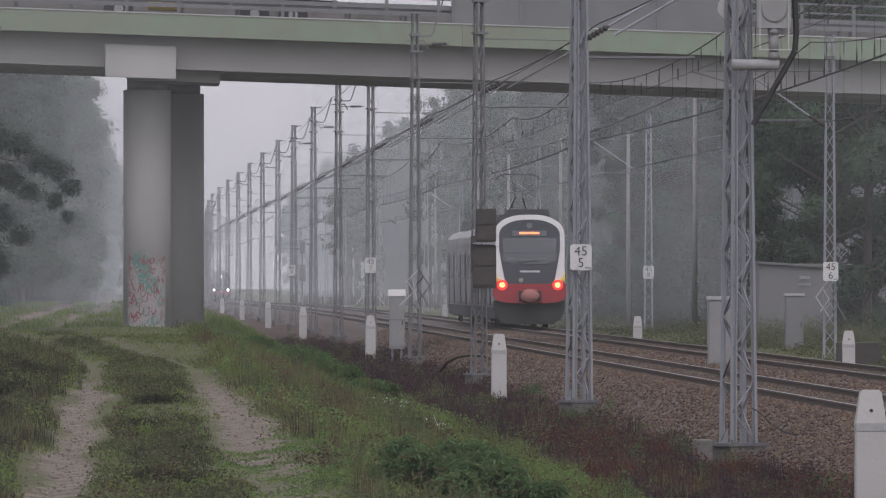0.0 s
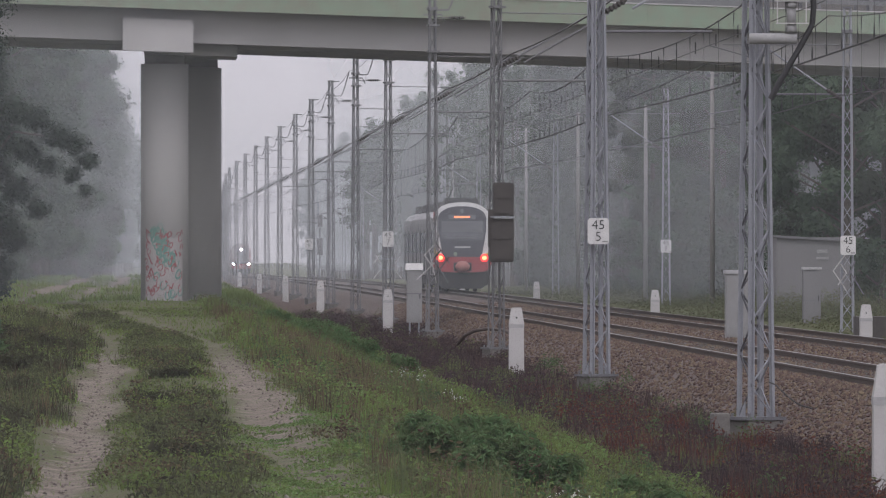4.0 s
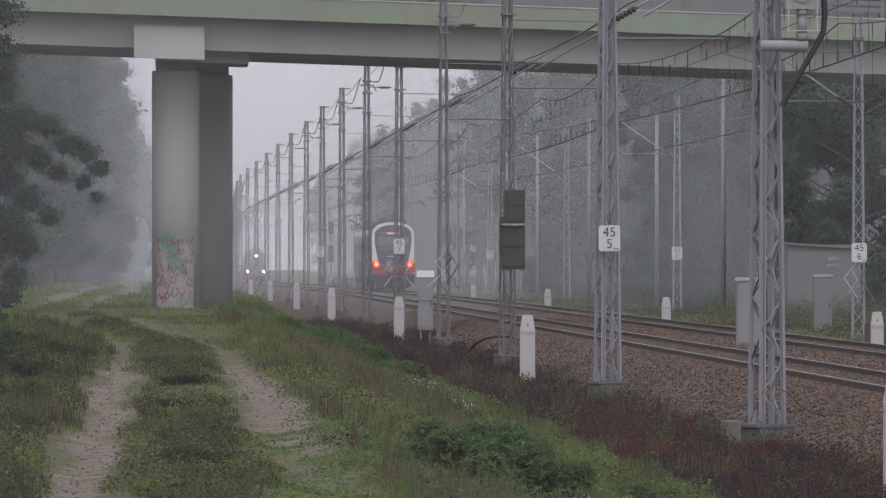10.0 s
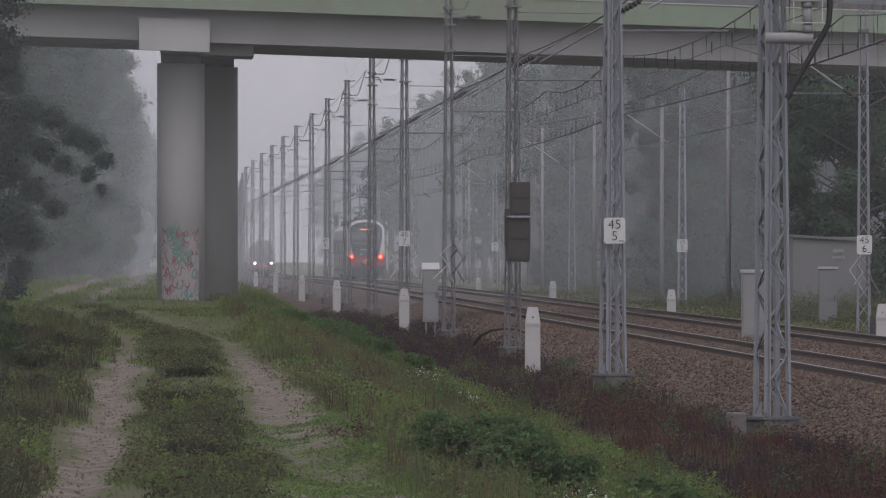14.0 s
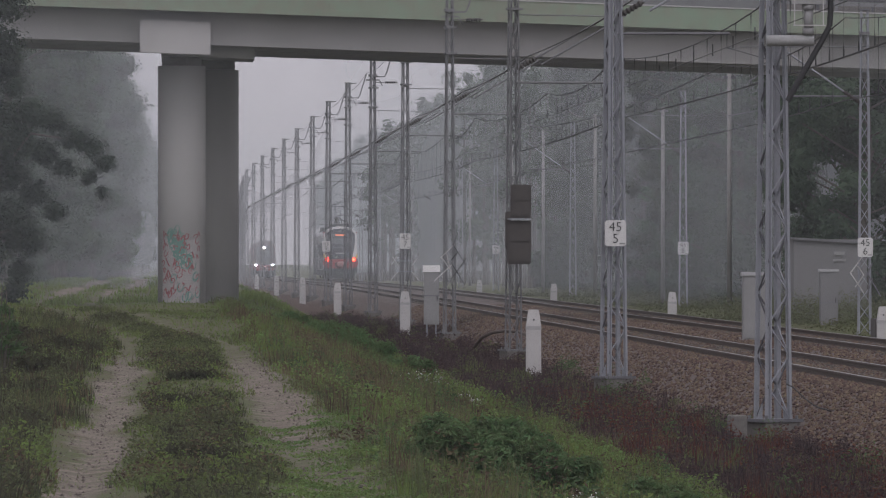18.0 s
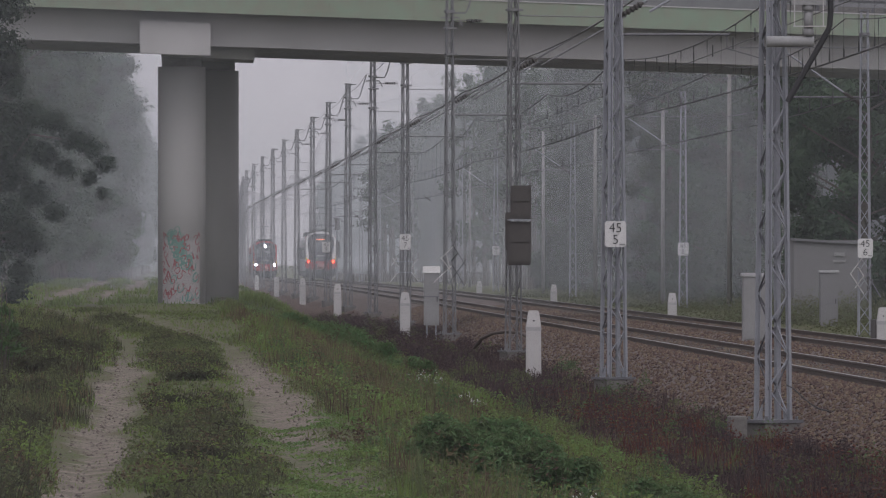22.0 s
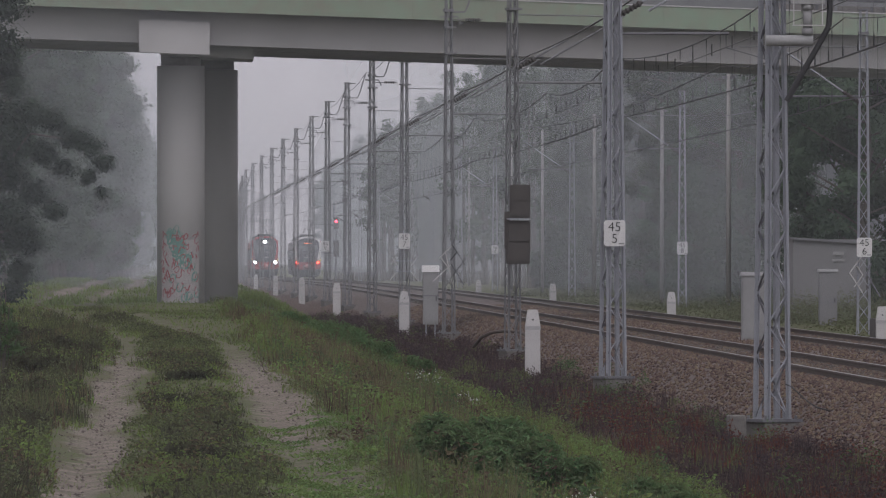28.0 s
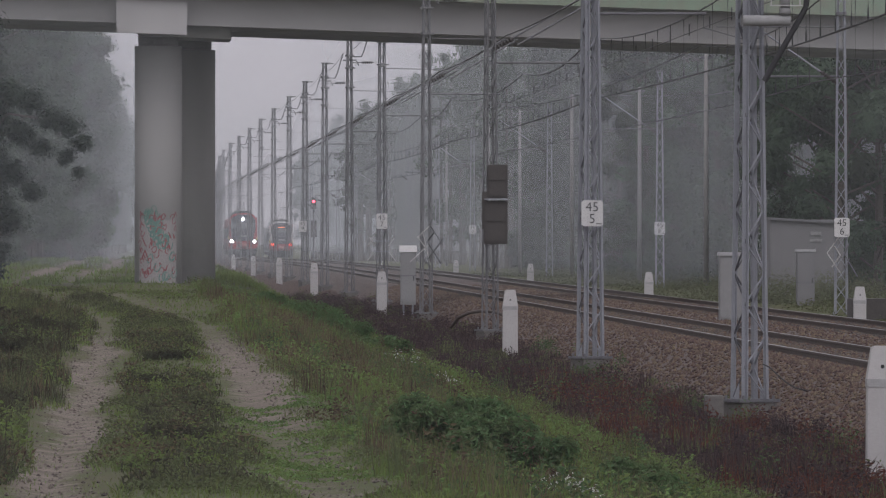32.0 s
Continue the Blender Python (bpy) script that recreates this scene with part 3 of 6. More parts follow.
        part("insulator", bm, SIGNAL_BLACK, th, "brown ribbed insulator")
    return th


MAST_X = 9.37
MAST_Y = [173.0] + [234.0 + 66.7 * i for i in range(25)]
proto = lattice_mast("tall grey lattice steel mast carrying the overhead line", "catenary masts", reach=2.9)
OLD_STEEL = material("old_dark_steel", (0.17, 0.17, 0.175), 0.8, 0.15, (0.11, 0.11, 0.114), 30, 2.0, 0.7)
proto_old = lattice_mast("tall weathered dark lattice steel mast carrying the overhead line", "catenary masts", w0=0.37, w1=0.21, reach=2.9, steel=OLD_STEEL, dull=OLD_STEEL, rod=0.019, leg=0.032, lace=OLD_STEEL)
RIGHT = [(20.8, 334.0), (23.1, 500.0), (22.4, 615.0), (22.5, 760.0), (22.0, 830.0), (21.6, 900.0), (21.4, 1000.0),
         (21.2, 1100.0), (21.2, 1200.0), (21.3, 1300.0), (21.5, 1400.0)]
proto_r = lattice_mast("grey lattice steel mast beside the far track", "catenary masts", h=9.7, w0=0.38, w1=0.22, reach=-3.6, top_arm=False, leg=0.05, rod=0.022, lace=STEEL)
TURN = {0: 27, 1: 24, 2: 20, 3: 14}
for i, y in enumerate(MAST_Y):
    x = MAST_X + float(bend_1(y)) * 0.6
    m = pose(x, y, -0.56 + float(dip(y)))
    ob = {0: proto, 2: proto_old}.get(i) or copy_thing(proto if i < 2 else proto_old, m)
    ob.matrix_basis = m
    if i in TURN:
        for c in ob.children:
            if c.name.split(".")[0] in ("leg", "lacing", "base_plate", "gusset", "foundation", "head_plate", "head_collar", "collar"):
                c.matrix_basis = pose(0, 0, 0, 0, 0, TURN[i])
for i, (x, y) in enumerate(RIGHT):
    m = pose(x, y, -0.45 + float(dip(y)))
    if i == 0:
        proto_r.matrix_basis = m
    else:
        copy_thing(proto_r, m)


# ---- kilometre plates ----
def text_mesh(body, size, depth=0.006):
    cu = bpy.data.curves.new("digits", "FONT")
    cu.offset = -0.010 * size
    cu.body, cu.size, cu.extrude, cu.align_x, cu.align_y = body, size, depth, "CENTER", "CENTER"
    tmp = bpy.data.objects.new("digits", cu)
    me = bpy.data.meshes.new_from_object(tmp)
    bpy.data.objects.remove(tmp)
    return me


def km_plate(x, y, z, w, h, top, low):
    th = base("kilometre_plate", pose(x, y, z), "white kilometre plate with black numerals fixed on a mast", "sign", "kilometre plates")
    bm = bmesh.new()
    box(bm, (0, 0, 0), (w, 0.012, h))
    bmesh.ops.bevel(bm, geom=[e for e in bm.edges if abs(e.verts[0].co.y - e.verts[1].co.y) > 0.005], offset=0.03, segments=3, affect="EDGES")
    part("plate", bm, PLATE, th)
    for body, dz in ((top, h * 0.23), (low, -h * 0.22)):
        me = text_mesh(body, h * 0.52)
        me.materials.append(BLACK)
        ob = new("numeral", me)
        ob.parent = th
        ob.matrix_basis = pose(0, -0.012, dz, 90, 0, 0)
    for d in (-0.3, 0.3):
        bm = bmesh.new()
        bar(bm, (-w * 0.45, 0.05, d * h), (w * 0.45, 0.05, d * h), 0.02)
        bar(bm, (0, 0.0, d * h), (0, 0.4, d * h), 0.02)
        bar(bm, (-w * 0.5, 0.2, d * h), (w * 0.5, 0.2, d * h), 0.02)
        part("clamp", bm, STEEL_DULL, th)
    if w > 0.4:
        bm = bmesh.new()
        box(bm, (w * 0.32, -0.009, -h * 0.40), (w * 0.26, 0.004, 0.03))
        part("small_print", bm, GREY_BOX, th)
    return th


def at(px, py, y):
    """The place at the distance y that lies that far to the side of and over the line of sight along the track."""
    return (px - 284) * y / FOCAL, 2.0 + (451 - py) * y / FOCAL


def plate_on(px, py, y, pw, ph, top, low):
    x, z = at(px, py, y)
    k = y / FOCAL
    km_plate(x, y, z, pw * k, ph * k, top, low)


plate_on(1088, 413, 233.6, 38, 46, "45", "5")
plate_on(715.5, 427, 433.7, 19.5, 27, "45", "7")
plate_on(575.5, 436, 633.8, 14, 19, "45", "9")
plate_on(1531, 438, 333.6, 27, 34, "45", "6")
plate_on(1208, 439.5, 499.6, 19, 23, "45", "8")
plate_on(876, 442, 759.6, 12.5, 15.5, "46", "0")


# ---- wires ----
def wire(name, pts, r, label, mat=WIRE, category="overhead wire"):
    bm = bmesh.new()
    line(bm, pts, r)
    return thing(name, bm, mat, label, category)


def catenary(tc, bend, supports, zm, zc):
    th = base("overhead_line", Matrix(), "overhead contact line with messenger wire and droppers above the track", "overhead wire", "overhead lines")
    bm_m, bm_c = bmesh.new(), bmesh.new()
    pts_c = []
    for k, (a, b) in enumerate(zip(supports, supports[1:])):
        pts = []
        for i in range(13):
            u = i / 12
            y = a + (b - a) * u
            sag = 0.4 * 4 * u * (1 - u)
            x = tc + float(bend(y)) + 0.25 * (1 if k % 2 else -1) * (1 - 2 * u)
            pts.append((x, y, zm + float(dip(y)) - sag))
        line(bm_m, pts, 0.024)
        pc = [(p[0], p[1], zc + float(dip(p[1])) - 0.04 * math.sin(math.pi * i / 12)) for i, p in enumerate(pts)]
        for s in (-0.02, 0.02):
            line(bm_c, [(p[0] + s, p[1], p[2]) for p in pc], 0.017)
        if 140 < a < 760:
            for p, q in zip(pts[1:-1], pc[1:-1]):
                bm = bmesh.new()
                lathe(bm, p, q, [0.012, 0.010, 0.004] + [0.004] * 5 + [0.014, 0.016], 4)
                part("dropper", bm, WIRE, th)
    part("messenger_wire", bm_m, WIRE, th)
    part("contact_wire", bm_c, WIRE, th)


catenary(TRACK_1, bend_1, [50.0, 112.0] + MAST_Y, 7.25, 5.6)
catenary(TRACK_2, bend_2, [134.0, 200.0, 267.0] + [r[1] for r in RIGHT], 7.6, 5.65)

bm = bmesh.new()
line(bm, [(10.6, 112.0, 6.9), (12.2, 173.0, 6.55), (12.3, 300.7, 6.45), (12.3, 434.0, 6.35), (12.3, 500.8, 5.75)], 0.02, 5)
thing("anchor_wire", bm, WIRE, "raised contact wire running out to its anchor", "overhead wire")
for i in range(26):
    y = 180 + i * 9.0
    bm = bmesh.new()
    bar(bm, (12.3, y, 6.40 + 0.1 * (300 - y) / 130), (12.3, y, 6.66 + 0.1 * (300 - y) / 130), 0.03)
    thing("wire_clamp", bm, WIRE, "small dark clamp sitting on the raised contact wire", "wire clamp", "wire clamps")
for dx, z, w in ((0.42, 7.3, 0.035),):
    bm = bmesh.new()
    for a, b in zip([112.0] + MAST_Y, MAST_Y):
        pts = []
        for i in range(9):
            u = i / 8
            y = a + (b - a) * u
            pts.append((MAST_X + dx + float(bend_1(y)) * 0.6, y, z + float(dip(y)) - 0.10 * 4 * u * (1 - u)))
        line(bm, pts, w, 5)
    thing("feeder_cable", bm, CABLE, "dark feeder cable slung from mast to mast", "cable")
bm = bmesh.new()
for a, b in zip(MAST_Y, MAST_Y[1:]):
    if a < 385 < b:
        continue
    pts = []
    for i in range(7):
        u = i / 6
        y = a + (b - a) * u
        pts.append((MAST_X + 0.92 + float(bend_1(y)) * 0.6, y, 11.13 + float(dip(y)) - 0.25 * 4 * u * (1 - u)))
    line(bm, pts, 0.022)
thing("earth_wire", bm, WIRE, "thin earth wire running along the mast tops", "overhead wire")


# ---- white concrete posts ----
def track_post(x, y, z):
    th = base("track_marker_post", pose(x, y, z), "white-painted concrete marker post standing beside the track", "post", "white posts")
    bm = bmesh.new()
    box(bm, (0, 0, 0.26), (0.345, 0.345, 1.32), 0, 0.96)
    part("shaft", bm, WHITE, th)
    bm = bmesh.new()
    box(bm, (0, 0, 0.965), (0.345, 0.345, 0.09))
    part("band", bm, SKYBOX_GREY, th, "grey band")
    bm = bmesh.new()
    box(bm, (0, 0, 1.195), (0.34, 0.34, 0.37), 0, 0.68)
    bmesh.ops.bevel(bm, geom=[e for e in bm.edges if e.verts[0].co.z > 1.3 and e.verts[1].co.z > 1.3], offset=0.02, segments=2, affect="EDGES")
    part("cap", bm, WHITE, th)
    bm = bmesh.new()
    drum(bm, (0.0, -0.155, 1.15), (0.0, -0.142, 1.15), 0.022, None, 8)
    part("bolt", bm, BLACK, th)
    return th


post = track_post(8.30, 126.0, -0.62)
for x, y, z in ((8.40, 255.0, -0.62), (8.24, 382.0, -0.62), (7.75, 497.0, -0.62), (7.9, 632.0, -0.66), (7.85, 770.0, -0.82), (7.6, 900.0, -0.95),
                (19.5, 305.0, -0.78), (19.45, 430.0, -0.80), (19.8, 570.0, -0.84), (19.7, 700.0, -0.95)):
    copy_thing(post, pose(x, y, z))


# ---- signals and cabinets ----
def signal_back():
    """A colour light signal seen from behind, on a bracket of the third mast."""
    y = 299.6
    th = base("railway_signal", pose(*(at(916, 451, y)[0], y, 2.0)), "matt black colour light signal seen from behind on a mast", "signal")
    k = y / FOCAL
    for name, x0, y0, x1, y1 in (("upper_head", 902, 327, 938, 386), ("lower_head", 896, 391, 938, 468)):
        bm = bmesh.new()
        box(bm, (((x0 + x1) / 2 - 916) * k, 0, (451 - (y0 + y1) / 2) * k), ((x1 - x0) * k, 0.18, (y1 - y0) * k))
        bmesh.ops.bevel(bm, geom=bm.edges[:], offset=0.02, segments=2, affect="EDGES")
        hd = part(name, bm, SIGNAL_BLACK, th)
        for j in range(2):
            bm = bmesh.new()
            box(bm, (((x0 + x1) / 2 - 916) * k, -0.1, (451 - y0 - (y1 - y0) * (0.27 + 0.46 * j)) * k), ((x1 - x0) * k * 0.82, 0.03, (y1 - y0) * k * 0.4))
            part("rear_cover", bm, SIGNAL_BLACK, hd)
    bm = bmesh.new()
    box(bm, (-0.28, 0.02, (451 - 408) * k), (0.14, 0.14, 1.0))
    part("junction_box", bm, SIGNAL_BLACK, th)
    bm = bmesh.new()
    bar(bm, (-0.08, 0.05, (451 - 360) * k), (-0.08, 1.0, (451 - 360) * k), 0.06)
    part("bracket", bm, STEEL, th)
    bm = bmesh.new()
    bar(bm, (-0.08, 0.05, (451 - 440) * k), (-0.08, 1.0, (451 - 440) * k), 0.06)
    part("bracket", bm, STEEL, th)
    bm = bmesh.new()
    box(bm, (0.02, 0.0, (451 - 388) * k), (0.62, 0.4, 0.03))
    part("visor_plate", bm, STEEL, th)


signal_back()


def far_signal():
    y = 1241.0
    x, z = at(595, 392, y)
    th = base("railway_signal", pose(x, y, 0), "distant colour light signal showing a red light", "signal")
    bm = bmesh.new()
    box(bm, (0, 0, z - 0.2), (0.55, 0.3, 1.3))
    part("head", bm, SIGNAL_BLACK, th)
    bm = bmesh.new()
    drum(bm, (0, 0.02, 0), (0, -0.02, 0), 0.16, None, 14)
    lens = part("red_lens", bm, REDSIG, th, "lit red lens")
    bm = bmesh.new()
    box(bm, (0, 0.1, z - 3.0), (0.6, 0.35, 1.8))
    part("lower_box", bm, SIGNAL_BLACK, th)
    bm = bmesh.new()
    bar(bm, (0, 0.2, -1.4), (0, 0.2, z - 0.2), 0.16, None, 8)
    bar(bm, (0, 0.2, z - 1.0), (0.8, 0.2, z - 2.2), 0.06)
    part("post", bm, STEEL_DULL, th)
    bm = bmesh.new()
    box(bm, (0.1, 0.1, z - 1.05), (0.9, 0.6, 0.05))
    part("platform", bm, STEEL_DULL, th)
    return lens, z


red_lens, lens_z = far_signal()


def cabinet(name, x, y, z, w, d, h, label, plinth=0.0, lid=0.1, post=False, mat=GREY_BOX, split=None):
    th = base(name, pose(x, y, z), label, "equipment cabinet")
    bm = bmesh.new()
    box(bm, (0, 0, plinth + (h - plinth) / 2), (w, d, h - plinth))
    body = part("body", bm, mat, th)
    bm = bmesh.new()
    box(bm, (0, -d / 2 - 0.012, plinth + (h - plinth) * 0.5), (w * 0.9, 0.022, (h - plinth) * 0.9))
    door = part("door", bm, mat, th)
    bm = bmesh.new()
    box(bm, (w * 0.36, -d / 2 - 0.04, plinth + (h - plinth) * 0.5), (0.03, 0.03, 0.16))
    part("handle", bm, BLACK, door)
    bm = bmesh.new()
    box(bm, (0, 0, h + lid / 2), (w + 0.08, d + 0.08, lid), 0, 0.97)
    part("lid", bm, LID_WHITE if lid > 0.15 else SKYBOX_GREY, th, "pale lid")
    if plinth:
        bm = bmesh.new()
        if post:
            bar(bm, (-w * 0.3, 0, -0.3), (-w * 0.3, 0, plinth), 0.06)
            bar(bm, (w * 0.3, 0, -0.3), (w * 0.3, 0, plinth), 0.06)
        else:
            box(bm, (0, 0, plinth / 2), (w + 0.05, d + 0.05, plinth))
        part("plinth", bm, WHITE if not post else STEEL, th)
    if split:
        bm = bmesh.new()
        box(bm, (0, -d / 2 - 0.02, split), (w + 0.02, 0.03, 0.03))
        part("seam_strip", bm, STEEL_DULL, th)
    return th


cabinet("relay_cabinet", 14.74, 280.0, -0.22, 0.66, 0.7, 1.70, "grey relay cabinet with a pale base standing between the tracks", 0.08, 0.09)
x, z = at(762, 575, 372.0)
cabinet("line_cabinet", x, 372.0, -0.6, 0.50, 0.42, 2.03, "tall narrow grey cabinet with a white lid beside the track", 0.3, 0.22, True, GREY_BOX, 1.25)
cabinet("line_cabinet", at(1466, 0, 366.0)[0], 366.0, -0.5, 0.58, 0.5, 1.95, "narrow pale grey cabinet near the equipment hut", 0.1, 0.08, False, HUT_WALL, 0.95)


def hut():
    y = 446.0
    x0, x1 = at(1404, 0, y)[0], at(1534, 0, y)[0]
    zt = at(0, 424, y)[1]
    th = base("equipment_hut", pose((x0 + x1) / 2, y + 2, -0.4), "pale grey flat-roofed equipment hut at the edge of the woods", "hut")
    w, h = x1 - x0, zt + 0.4
    for nm, c, s in (("front_wall", (0, -2.0, h / 2), (w, 0.2, h)), ("rear_wall", (0, 2.0, h / 2), (w, 0.2, h)),
                     ("side_wall", (-w / 2 + 0.1, 0, h / 2), (0.2, 3.8, h)), ("side_wall", (w / 2 - 0.1, 0, h / 2), (0.2, 3.8, h))):
        bm = bmesh.new()
        box(bm, c, s)
        part(nm, bm, HUT_WALL, th)
    bm = bmesh.new()
    v = box(bm, (0, 0, h + 0.04), (w + 0.16, 4.5, 0.09))
    for q in v:
        q.co.z -= (q.co.x + w / 2) * 0.06
    part("roof", bm, ROOF, th, "dark sloping sheet roof")
    bm = bmesh.new()
    box(bm, (0.35, -2.12, h - 0.82), (0.5, 0.04, 0.10))
    part("notice_bar", bm, GREY_BOX, th)
    bm = bmesh.new()
    box(bm, (0.35, -2.12, h - 0.55), (0.42, 0.04, 0.14))
    part("vent", bm, GREY_BOX, th)


hut()
bm = bmesh.new()
line(bm, [(8.9, 321, -0.62), (9.05, 319, -0.34), (9.25, 316, -0.18), (9.5, 312, -0.10), (9.75, 308, -0.10), (9.95, 305, -0.2)], 0.10, 8)
thing("cable_duct", bm, RAIL_SIDE, "dark flexible cable duct lying over the ballast edge", "cable")
bm = bmesh.new()
line(bm, [(9.56, 172.7, 0.02), (9.64, 172.4, -0.02), (9.74, 172.2, -0.12), (9.86, 172.0, -0.24), (10.0, 171.9, -0.33), (10.18, 171.9, -0.375), (10.4, 171.9, -0.36), (10.65, 172, -0.32), (11.05, 172.5, -0.25), (11.5, 173, -0.19)], 0.022, 6)
thing("bonding_cable", bm, CABLE, "thin black cable curving from the mast foot over the ballast", "cable")
bm = bmesh.new()
box(bm, (8.80, 172.6, -0.78), (0.28, 0.3, 0.66), 6, 0.96)
bmesh.ops.bevel(bm, geom=bm.edges[:], offset=0.02, segments=1, affect="EDGES")
thing("concrete_stub", bm, CONCRETE_DARK, "old broken concrete stub beside the mast foundation", "concrete block")
bm = bmesh.new()
box(bm, (20.62, 318.0, -0.10), (1.15, 2.2, 0.6))
thing("trough_box", bm, SIGNAL_BLACK, "low dark brown equipment box beside the far track", "equipment box")


def trellis(px, py, y, thick, straps):
    """Crossed steel straps of a fold-out climbing guard on a mast; straps: ends in (x, z) and material."""
    x, z = at(px, py, y)
    th = base("climbing_guard", pose(x, y - 0.35, z), "crossed metal straps of a climbing guard fixed round a mast", "climbing guard", "climbing guards")
    for a, b, mat in straps:
        bm = bmesh.new()
        bar(bm, (a[0], 0, a[1]), (b[0], 0.06 if mat is WHITE else -0.1, b[1]), thick, 0.03)
        part("strap", bm, mat, th)
    return th


trellis(798, 462, 367.4, 0.075, (((0.07, 0.54), (-0.38, 0.09), WHITE), ((-0.20, 0.33), (0.05, -0.77), WHITE), ((-0.59, -0.67), (0.0, -0.12), WHITE), ((-0.36, 0.14), (-0.03, -0.32), WHITE),
                                 ((0.14, 0.78), (0.03, 0.47), BLACK), ((0.03, 0.54), (0.47, -0.14), BLACK), ((0.0, -0.09), (0.42, -0.77), BLACK), ((-0.03, -0.60), (0.48, 0.09), BLACK),
                                 ((-0.02, 0.02), (0.20, 0.29), BLACK)))
trellis(714, 476, 434.1, 0.045, (((-0.29, 0.49), (-0.49, 0.16), WHITE), ((-0.45, 0.45), (-0.24, 0.12), WHITE), ((-0.24, -0.08), (-0.53, -0.45), WHITE),
                                 ((0.49, 0.41), (0.29, 0.12), WHITE), ((0.29, -0.12), (0.55, -0.45), WHITE), ((-0.3, 0.3), (0.3, 0.3), STEEL), ((-0.3, -0.1), (0.3, -0.1), STEEL)))
trellis(1528, 487, 334.0, 0.045, (((-0.05, 0.55), (-0.41, 0.06), WHITE), ((-0.41, 0.06), (-0.02, -0.52), WHITE), ((-0.19, 0.26), (-0.02, 0.0), WHITE), ((-0.02, 0.0), (-0.27, -0.36), WHITE),
                                  ((0.23, 0.34), (0.03, -0.10), STEEL_DULL), ((0.05, 0.10), (0.48, -0.63), STEEL_DULL), ((0.25, -0.10), (0.03, -0.66), STEEL_DULL)))


# switch gear and cables on the first mast
def switchgear():
    y = 172.6
    k = y / FOCAL
    th = base("line_switch", pose(at(1428, 0, y)[0], y, 0), "white line isolator switch on a tubular arm of the mast", "switchgear")

    def zz(py):
        return at(0, py - 43, y)[1]

    bm = bmesh.new()
    drum(bm, (-0.62, 0, zz(115)), (0.10, 0, zz(115)), 0.085, None, 16)
    part("tube_arm", bm, SKYBOX_GREY, th, "pale grey tube", True)
    bm = bmesh.new()
    for a, b, r in ((104, 92, 0.09), (92, 60, 0.075), (60, 50, 0.095)):
        drum(bm, (0.02, 0, zz(a)), (0.02, 0, zz(b)), r, r * 0.93, 14)
    part("insulator_stem", bm, WALL, th, "", True)
    bm = bmesh.new()
    box(bm, (0.02, 0.05, zz(0)), (0.52, 0.3, 0.86))
    part("switch_box", bm, SKYBOX_GREY, th)
    bm = bmesh.new()
    drum(bm, (0.02, -0.10, zz(16)), (0.02, -0.13, zz(16)), 0.19, None, 24)
    part("dial_cover", bm, WALL, th)
    for px in (-0.2, 0.24):
        bm = bmesh.new()
        line(bm, [(px, -0.12, zz(-60)), (px, -0.12, zz(88)), (px + 0.04, -0.12, zz(88))], 0.018)
        part("rod", bm, WHITE, th)
    bm = bmesh.new()
    bar(bm, (-0.22, -0.1, zz(88)), (0.26, -0.1, zz(88)), 0.02)
    part("rod", bm, WHITE, th)
    bm = bmesh.new()
    line(bm, [(0.33, 0, zz(-40)), (0.36, 0, zz(60)), (0.34, 0, zz(90)), (0.22, 0, zz(116)), (-0.15, 0, zz(190)), (-0.30, 0, zz(222))], 0.095, 8)
    thing("power_cable", bm, CABLE, "thick black power cable dropping from the switch to the mast", "cable").matrix_basis = th.matrix_basis.copy()
    bm = bmesh.new()
    xx = at(1357, 0, y)[0]
    drum(bm, (xx, y + 0.5, zz(12)), (xx, y + 0.62, zz(12)), 0.2, None, 28)
    thing("round_cover", bm, WHITE, "white round cover fixed behind the mast", "cover")


switchgear()

# ---- road bridge ----
NEARER = 0.938           # the bridge and its piers are drawn for 405 m and stand a little nearer and smaller
PLACE = Matrix.Translation((0, 0, 2 * (1 - NEARER))) @ Matrix.Scale(NEARER, 4)
SLOPE = -0.035


def deck_z(x):
    return 9.72 + SLOPE * (x + 4.33)


def sloped(bm, x0, x1, y0, y1, za, zb):
    v = box(bm, ((x0 + x1) / 2, (y0 + y1) / 2, (za + zb) / 2), (x1 - x0, y1 - y0, zb - za))
    for q in v:
        q.co.z += deck_z(q.co.x)


